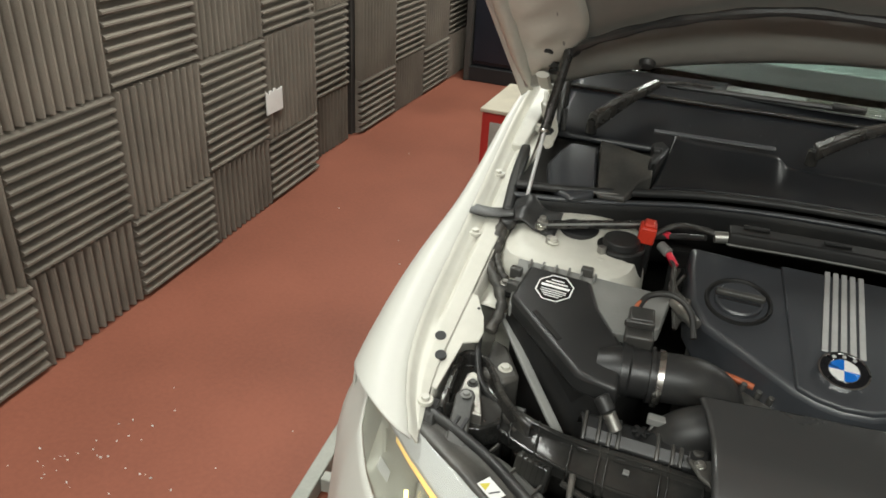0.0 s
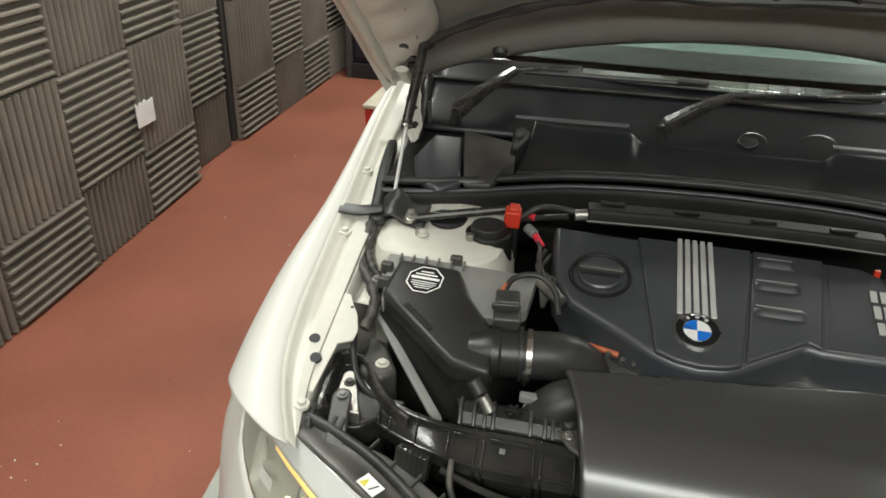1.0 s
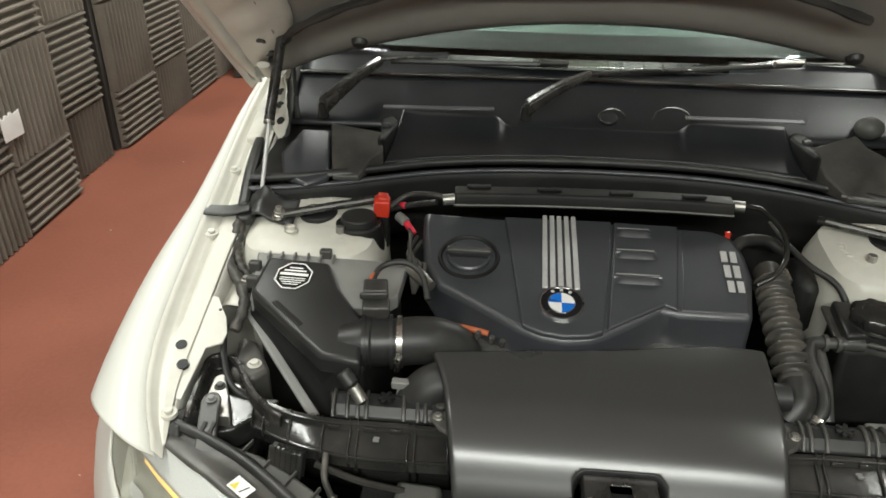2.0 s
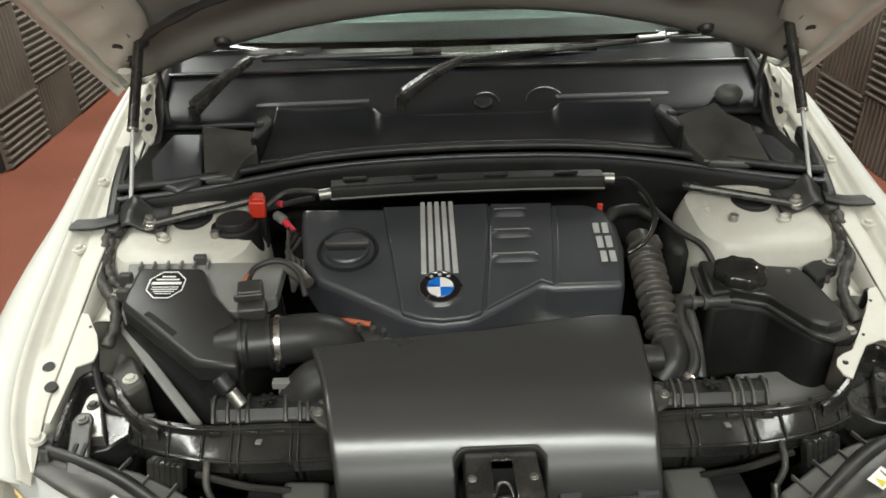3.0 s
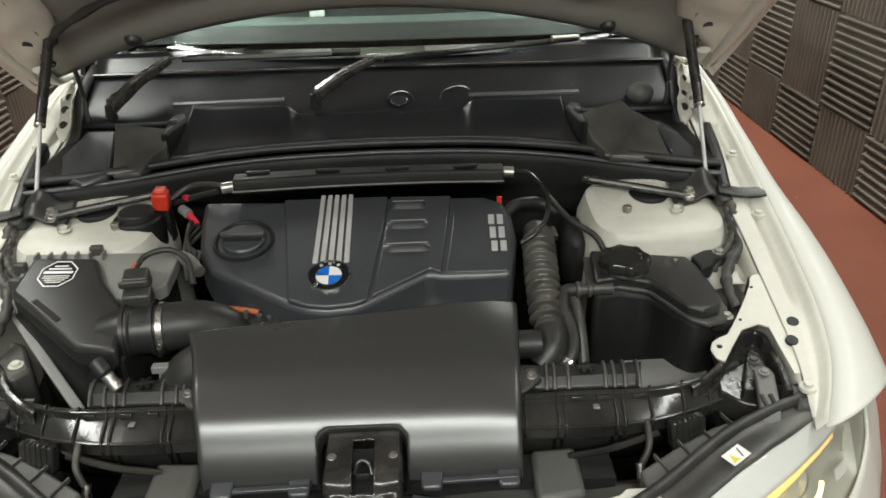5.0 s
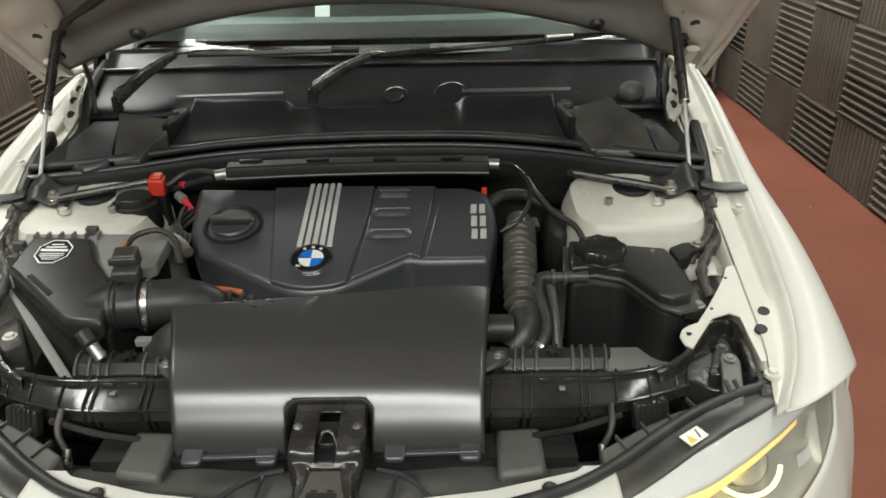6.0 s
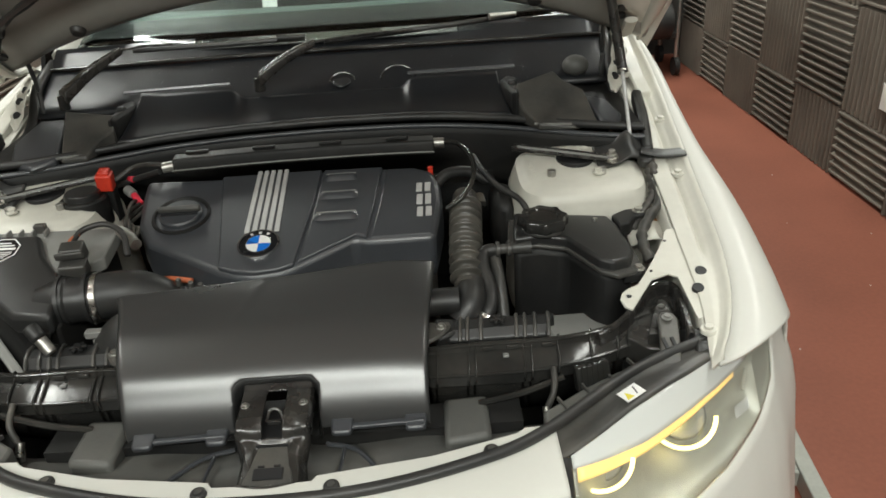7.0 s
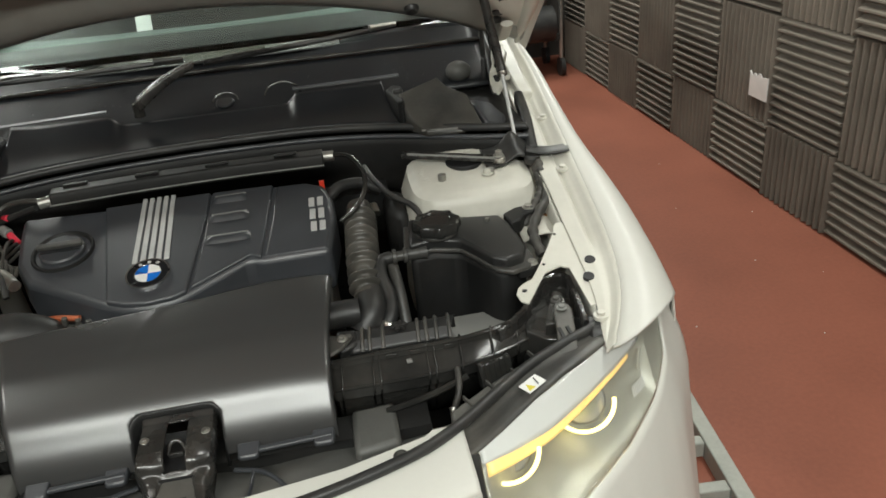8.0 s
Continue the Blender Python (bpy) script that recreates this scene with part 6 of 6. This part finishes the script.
def rear_rail():
    """Cable rail behind the engine cover with a wire looping out of each end."""
    g = group("cable_rail", None, "long black cable rail behind the engine cover")
    b = bm_new()
    loft_box(b, [(-0.300, 0.066, 1.008), (-0.10, 0.082, 1.008), (0.12, 0.086, 1.008), (0.282, 0.088, 1.004)], 0.046, 0.032)
    part("rail", b, PLASTIC_DARK, g, bevel=0.003)
    b = bm_new()
    loft_box(b, [(-0.300, 0.040, 1.000), (-0.10, 0.056, 1.000), (0.12, 0.060, 1.000), (0.282, 0.062, 0.996)], 0.004, 0.003)
    part("front_edge", b, PLASTIC_GREY, g, "pale lower edge of the rail", bevel=0.001)
    for x in (-0.25, -0.1, 0.05, 0.2):
        b = bm_new()
        box(b, (x, 0.082, 1.027), (0.05, 0.012, 0.006), (0, 0, 4))
        part("lid_tab", b, PLASTIC_DARK, g, bevel=0.002)
    for p, q in (((-0.30, 0.06, 1.005), (-0.325, 0.055, 1.003)), ((0.282, 0.085, 1.008), (0.305, 0.082, 1.008))):
        b = bm_new()
        drum(b, p, q, 0.012, n=14)
        part("end_sleeve", b, ALU, g, "foil-wrapped rail end")
    b = bm_new()
    hose(b, [(0.30, 0.083, 1.010), (0.335, 0.06, 1.012), (0.362, 0.0, 0.995), (0.360, -0.05, 0.97), (0.335, -0.085, 0.945), (0.30, -0.095, 0.925)], 0.0055, sides=10, n=10)
    part("looping_wire", b, PLASTIC_GLOSS, g, "glossy black looping wire")
    b = bm_new()
    box(b, (0.270, 0.043, 0.955), (0.011, 0.008, 0.026))
    part("red_tab", b, RED, g, "small red tab", bevel=0.001)
    b = bm_new()
    hose(b, [(0.28, 0.03, 0.93), (0.31, 0.05, 0.945), (0.36, 0.065, 0.94), (0.40, 0.055, 0.92)], 0.013, sides=14)
    part("breather_hose", b, RUBBER, g)
    b = bm_new()
    prism(b, [(-0.40, 0.09), (0.42, 0.10), (0.42, 0.17), (-0.40, 0.17)], 0.90, 0.80)
    part("rear_filler", b, PLASTIC_DARK, g)
    b = bm_new()
    prism(b, [(0.40, 0.06), (0.452, 0.05), (0.448, -0.05), (0.40, -0.03)], lambda x, y: 0.91 + 0.2 * y, 0.78)
    part("side_shield", b, PLASTIC_DARK, car, "black shield beside the tower", bevel=0.02)
    for pts in ([(0.37, 0.10, 0.965), (0.385, 0.04, 0.955), (0.415, -0.03, 0.94), (0.455, -0.07, 0.925), (0.472, -0.10, 0.90), (0.474, -0.13, 0.87)], [(-0.34, 0.07, 0.99), (-0.40, 0.09, 0.97), (-0.46, 0.10, 0.95)]):
        b = bm_new()
        hose(b, pts, 0.0065, sides=12)
        part("hose", b, RUBBER, car, "black rubber hose")
    # block under the cover and filters beside it
    b = bm_new()
    prism(b, [(-0.33, 0.0), (0.27, 0.0), (0.26, -0.24), (-0.30, -0.28)], 0.84, 0.52)
    part("engine_block", b, ALU, car, "dull metal engine block", bevel=0.02)
    b = bm_new()
    prism(b, [(-0.40, -0.50), (0.40, -0.50), (0.40, -0.56), (-0.40, -0.56)], 0.74, 0.5)
    part("radiator", b, PLASTIC_DARK, car)


rear_rail()


def tower_brace(s):
    g = group("tower_brace", None, "black steel tower brace with a bright nut")
    b = bm_new()
    loft_box(b, [(s * 0.672, -0.004, 0.976), (s * 0.57, 0.042, 0.980), (s * 0.46, 0.090, 0.984)], 0.026, 0.010)
    part("bar", b, BLACK_STEEL, g, bevel=0.003)
    b = bm_new()
    loft_box(b, [(s * 0.66, -0.012, 0.982), (s * 0.57, 0.030, 0.986), (s * 0.47, 0.073, 0.990)], 0.003, 0.004)
    part("bright_edge", b, PLASTIC_GREY, g)
    bolt(g, (s * 0.667, -0.001, 0.981), 0.008, ALU, 0.014, "bright tower nut")
    b = bm_new()
    drum(b, (s * 0.667, -0.001, 0.968), (s * 0.667, -0.001, 0.980), 0.015, n=20)
    part("washer", b, STEEL, g, bevel=0.002)
    bolt(g, (s * 0.632, -0.035, 0.957), 0.008, PAINT_INNER, 0.012)


def corner_flap(s):
    """Rubber flap that seals the bay's corner, a strap lying over the rail."""
    def f(u, v):
        y = 0.055 - 0.085 * v + 0.02 * u
        x = 0.635 + 0.125 * u
        z = 0.985 + 0.028 * math.exp(-((u - 0.62) / 0.2) ** 2) * (1 - 0.5 * v) - 0.02 * v + 0.006 * noise.noise((x * 25, y * 30, s * 2.0))
        return (s * x, y + 0.022 * math.sin(u * 3.1) * (v - 0.3), z)
    b = bm_new()
    sheet(b, f, 20, 12)
    g = part("corner_flap", b, RUBBER, car, "dull black rubber corner flap over the rail", thick=0.006)
    b = bm_new()
    loft_box(b, [(s * 0.735, 0.018, 0.984), (s * 0.78, 0.006, 0.977), (s * 0.828, -0.002, 0.980)], 0.044, 0.006)
    part("strap", b, RUBBER, g, bevel=0.002)
    b = bm_new()
    drum(b, (s * 0.742, 0.0, 0.955), (s * 0.742, -0.004, 0.975), 0.017, n=18)
    part("grommet", b, RUBBER, g, bevel=0.004)
    # looms that run forward from it
    for pts, r in (([(0.750, 0.004, 0.966), (0.752, -0.025, 0.955), (0.749, -0.055, 0.940), (0.742, -0.116, 0.920), (0.712, -0.158, 0.906), (0.684, -0.206, 0.896), (0.678, -0.240, 0.884), (0.684, -0.272, 0.866)], 0.0105),
                   ([(0.746, 0.0, 0.962), (0.742, -0.040, 0.944), (0.738, -0.080, 0.926), (0.722, -0.110, 0.914), (0.70, -0.128, 0.896), (0.68, -0.15, 0.874)], 0.008)):
        b = bm_new()
        hose(b, [(s * x, y, z) for x, y, z in pts], lambda t: r + 0.0014 * math.sin(60 * t), sides=12, n=9)
        part("loom", b, CABLE, g, "taped wiring loom")
    b = bm_new()
    loft_box(b, [(s * 0.752, 0.02, 0.972), (s * 0.772, 0.14, 1.005), (s * 0.788, 0.27, 1.030)], 0.024, 0.035)
    part("edge_rubber", b, RUBBER, g, bevel=0.006)


for s in (-1, 1):
    tower_brace(s)
    corner_flap(s)


def left_side_box():
    """Relay box and bare panel between filter box and wing."""
    b = bm_new()
    prism(b, [(-0.682, -0.24), (-0.648, -0.255), (-0.60, -0.335), (-0.625, -0.365), (-0.672, -0.35)], 0.832, 0.74)
    r = part("relay_box", b, PLASTIC_OLD, car, "dusty black relay box with a pale bolt", bevel=0.008)
    bolt(r, (-0.632, -0.325, 0.832), 0.009, PAINT_INNER, 0.008)
    b = bm_new()
    hose(b, [(-0.70, -0.28, 0.87), (-0.685, -0.33, 0.85), (-0.66, -0.375, 0.825), (-0.62, -0.395, 0.81), (-0.57, -0.40, 0.81)], 0.006, sides=8)
    part("bonnet_cable", b, RUBBER, car)
    b = bm_new()
    box(b, (0.55, -0.33, 0.745), (0.16, 0.10, 0.04), (0, 6, 10))
    part("bare_panel", b, PLASTIC_GREY, car, "dusty grey panel deep in the bay", bevel=0.006)


left_side_box()


def rusty_tab():
    """Small welded tab with a rusty hole on the inner wing, and the sealer round the tower."""
    b = bm_new()
    prism(b, [(0.712, -0.10), (0.758, -0.09), (0.762, -0.19), (0.724, -0.20)], lambda x, y: 0.884 + 0.12 * (y + 0.12), lambda x, y: 0.862 + 0.12 * (y + 0.12))
    t = part("welded_tab", b, PAINT_INNER, car, "cream-white welded tab with a rusty hole", bevel=0.003)
    b = bm_new()
    drum(b, (0.740, -0.124, 0.880), (0.740, -0.124, 0.8842), 0.0135, n=18)
    part("rust_ring", b, RUST, t, "brown rust round the hole")
    b = bm_new()
    drum(b, (0.740, -0.124, 0.880), (0.740, -0.124, 0.8850), 0.0085, n=18)
    part("hole", b, DARK_TRIM, t)
    b = bm_new()
    drum(b, (0.736, -0.205, 0.85), (0.733, -0.208, 0.892), 0.009, 0.007, n=12)
    part("rubber_peg", b, RUBBER, car, "black rubber peg beside the reservoir", bevel=0.002)
    for s in (-1, 1):
        b = bm_new()
        for k in range(26):
            a = 0.6 + 3.4 * k / 25
            x, y = 0.598 + 0.105 * math.cos(a), 0.02 + 0.088 * math.sin(a)
            q = 0.006 + 0.005 * abs(noise.noise((k * 0.7, s, 2.0)))
            ball(b, (s * x, y, 0.956 + 0.11 * (y - 0.02)), q, 8, (1.3, 1.0, 0.45))
        tagged(part("seam_sealer", b, PAINT_INNER, car, "lumpy cream seam sealer on the tower"), kind="stuff")


rusty_tab()


# ---- cowl, wipers ----
def seal_y(x):
    return ease(x, [(-0.76, 0.085), (-0.6, 0.128), (-0.5, 0.172), (-0.36, 0.232), (-0.2, 0.262), (0.0, 0.276), (0.2, 0.270), (0.32, 0.252), (0.42, 0.222), (0.5, 0.188), (0.6, 0.134), (0.76, 0.07)])


def cowl():
    g = group("cowl", None, "satin black cowl panel below the windscreen")
    b = bm_new()
    hose(b, [(x, seal_y(x), 1.016) for x in [-0.755 + 1.51 * k / 16 for k in range(17)]], 0.0095, sides=14, n=4)
    part("bulkhead_seal", b, RUBBER, g, "black rubber bulkhead seal")
    b = bm_new()
    hose(b, [(x, seal_y(x) - 0.017, 0.998) for x in [-0.755 + 1.51 * k / 16 for k in range(17)]], 0.006, sides=10, n=4)
    part("seal_lip", b, PLASTIC, g)
    b = bm_new()
    sheet(b, lambda u, v: (-0.755 + 1.51 * u, seal_y(-0.755 + 1.51 * u) - 0.012 - 0.03 * v + 0.06 * v * v, 1.004 - 0.17 * v), 50, 6)
    part("bulkhead_panel", b, PLASTIC_DARK, g, "dark panel below the seal", thick=0.004)
    # shelf behind the seal
    def shelf(u, v):
        x = -0.76 + 1.52 * u
        return (x, seal_y(x) + (0.46 - seal_y(x)) * v, 1.012 + 0.012 * v)
    b = bm_new()
    sheet(b, shelf, 40, 6)
    part("shelf", b, PLASTIC_DARK, g, thick=0.004)
    # raised middle cover with sloping ends
    def mid(u, v):
        x = -0.475 + 0.95 * u
        y0 = seal_y(x) + 0.018
        k = min(1.0, 9 * u, 9 * (1 - u))
        y = y0 + (0.375 - y0) * v
        z = 1.022 + 0.066 * v - 0.012 * math.sin(v * 3.1)
        low = 1 / (1 + math.exp(-(x + 0.212) / 0.006)) / (1 + math.exp((x - 0.222) / 0.006))
        z -= 0.024 * low * v ** 1.5
        z += 0.10 * max(0.0, -0.41 + 0.13 * (1 - v) - x) * v
        return (x + (0.02 if x < 0 else -0.02) * v * (1 - k), y, z)
    b = bm_new()
    sheet(b, mid, 150, 14)
    m = part("middle_cover", b, COWL, g, "smooth satin black middle cover", thick=0.006)
    for s in (-1, 1):
        b = bm_new()
        prism(b, [(s * 0.478, 0.222), (s * 0.458, 0.34), (s * 0.482, 0.385), (s * 0.505, 0.36), (s * 0.492, 0.215)], lambda x, y: 1.074, 1.01)
        part("end_post", b, PLASTIC_DARK, g, "black post at the cover's end", bevel=0.01)
        b = bm_new()
        box(b, (s * 0.485, 0.30, 1.072), (0.02, 0.02, 0.02))
        part("post_clip", b, RUBBER, g, bevel=0.004)
        # side cover: two-step lid
        inner_edge = [(0.484, 0.266), (0.589, 0.308), (0.605, 0.275), (0.650, 0.237), (0.664, 0.133), (0.608, 0.121), (0.529, 0.134), (0.496, 0.186)] if s > 0 else [(-0.488, 0.258), (-0.614, 0.282), (-0.580, 0.125), (-0.521, 0.129), (-0.503, 0.180), (-0.478, 0.205)]
        outer_edge = [(0.656, 0.25), (0.705, 0.22), (0.725, 0.15), (0.705, 0.105), (0.670, 0.125)] if s > 0 else [(-0.620, 0.30), (-0.690, 0.30), (-0.715, 0.20), (-0.690, 0.115), (-0.632, 0.085), (-0.586, 0.118)]
        b = bm_new()
        prism(b, inner_edge, lambda x, y: 1.017 + 0.45 * (y - 0.13), lambda x, y: 1.004)
        part("side_lid", b, PLASTIC_OLD, g, "satin black side lid", bevel=0.004, segments=3)
        b = bm_new()
        prism(b, outer_edge, lambda x, y: 1.016 + 0.22 * (y - 0.10), 1.0)
        part("outer_lid", b, PLASTIC, g, bevel=0.008, segments=3)
        b = bm_new()
        box(b, (s * 0.560, 0.132, 1.018), (0.085, 0.004, 0.004), (0, 0, s * -14))
        part("lid_edge", b, PLASTIC_GREY, g)
    # rear grille panel that climbs to the glass
    def rear(u, v):
        x = -0.765 + 1.53 * u
        yb = 0.56 - 0.02 * (1 - (x / 0.76) ** 2)
        y = 0.385 + (yb - 0.385) * v
        z = 1.040 + 0.078 * v ** 0.75 + 0.010 * (1 - (x / 0.76) ** 2) * v
        return (x, y, z)
    b = bm_new()
    sheet(b, rear, 50, 10)
    part("scuttle", b, COWL, g, "damp satin black scuttle panel", thick=0.005)
    b = bm_new()
    hose(b, [(x, 0.563 - 0.02 * (1 - (x / 0.76) ** 2), 1.124 + 0.010 * (1 - (x / 0.76) ** 2)) for x in [-0.765 + 1.53 * k / 12 for k in range(13)]], 0.006, sides=10, n=4)
    part("glass_lip", b, PLASTIC_GLOSS, g, "glossy black lip at the glass")
    def upper(u, v):
        x = -0.765 + 1.53 * u
        k = 1 - (x / 0.76) ** 2
        return (x, 0.566 - 0.02 * k + 0.075 * v, 1.118 + 0.010 * k + 0.046 * v)
    b = bm_new()
    sheet(b, upper, 40, 4)
    part("glass_trim", b, COWL, g, thick=0.004)
    b = bm_new()
    ball(b, (0.664, 0.415, 1.078), 0.034, 24, (1, 0.9, 0.8))
    part("round_bump", b, PLASTIC_SPLASH, g, "round moulded bump")
    for x, w in ((-0.37, 0.275), (0.365, 0.275)):
        b = bm_new()
        box(b, (x, 0.392, 1.094), (w, 0.014, 0.004), (14, -1 if x < 0 else 0, 0))
        part("cover_lip", b, PLASTIC, g, "pale lit lip of the middle cover", bevel=0.002)
    for x, r in ((0.055, 0.032), (0.20, 0.045)):
        b = bm_new()
        hose(b, [(x + r * math.cos(a), 0.41 + 0.4 * r * math.sin(a), 1.080 + 0.6 * r * math.sin(a)) for a in [math.pi * k / 8 for k in range(9)]], 0.0025, sides=8, n=3)
        part("moulded_arc", b, PLASTIC_GLOSS, g)
    b = bm_new()
    drum(b, (0.05, 0.430, 1.066), (0.05, 0.427, 1.076), 0.024, n=24)
    part("drain_cap", b, COWL, g, bevel=0.004)
    r = random.Random(8)
    b = bm_new()
    for _ in range(70):
        u, v = r.random(), r.uniform(0.1, 0.95)
        if r.random() < 0.5:
            u = r.choice((0.32, 0.36, 0.82, 0.86)) + r.uniform(-0.03, 0.03)
        p = Vector(rear(u, v)) + Vector((0, -0.001, 0.001))
        k = r.uniform(0.0012, 0.0032)
        bmesh.ops.create_icosphere(b, subdivisions=1, radius=k, matrix=Matrix.Translation(p))
    tagged(part("water_drops", b, DROP, g, "small water drops on the scuttle"), kind="stuff")


cowl()


def wiper(name, pivot, knee, tip, blade_end, end_cap):
    g = group(name, None, "glossy black wiper arm and blade")
    pivot, knee, tip, blade_end = [Vector(p) for p in (pivot, knee, tip, blade_end)]
    b = bm_new()
    drum(b, pivot + Vector((0, 0, -0.02)), pivot + Vector((0, 0, 0.016)), 0.015, 0.012, n=20)
    part("pivot", b, PLASTIC_GLOSS, g, bevel=0.003)
    b = bm_new()
    loft_box(b, [pivot + Vector((0, 0, 0.010)), (pivot + knee) / 2 + Vector((0, 0, 0.012)), knee], lambda t: 0.040 - 0.016 * t, lambda t: 0.034 - 0.016 * t)
    part("arm", b, BLACK_STEEL, g, bevel=0.004)
    b = bm_new()
    loft_box(b, [knee, (knee + tip) / 2 + Vector((0, 0, 0.004)), tip], 0.010, 0.006)
    part("arm_rod", b, BLACK_STEEL, g, bevel=0.0015)
    b = bm_new()
    hose(b, [knee + Vector((0.02, 0.03, -0.010)), (knee + blade_end) / 2 + Vector((0, 0.03, -0.008)), blade_end + Vector((0, 0.004, 0))], 0.007, sides=8)
    part("blade", b, RUBBER, g)
    b = bm_new()
    d = (blade_end - knee).normalized()
    hose(b, [blade_end - d * 0.075 + Vector((0, 0, 0.006)), blade_end + Vector((0, 0, 0.006))], lambda t: 0.009 - 0.003 * t, n=4, sides=10)
    part("blade_end", b, end_cap, g, "blade end cap")


wiper("wiper", (-0.155, 0.385, 1.095), (-0.005, 0.425, 1.182), (0.25, 0.50, 1.180), (0.525, 0.545, 1.190), ALU)
wiper("wiper", (-0.655, 0.37, 1.085), (-0.528, 0.495, 1.180), (-0.40, 0.53, 1.180), (-0.05, 0.56, 1.165), RUBBER)
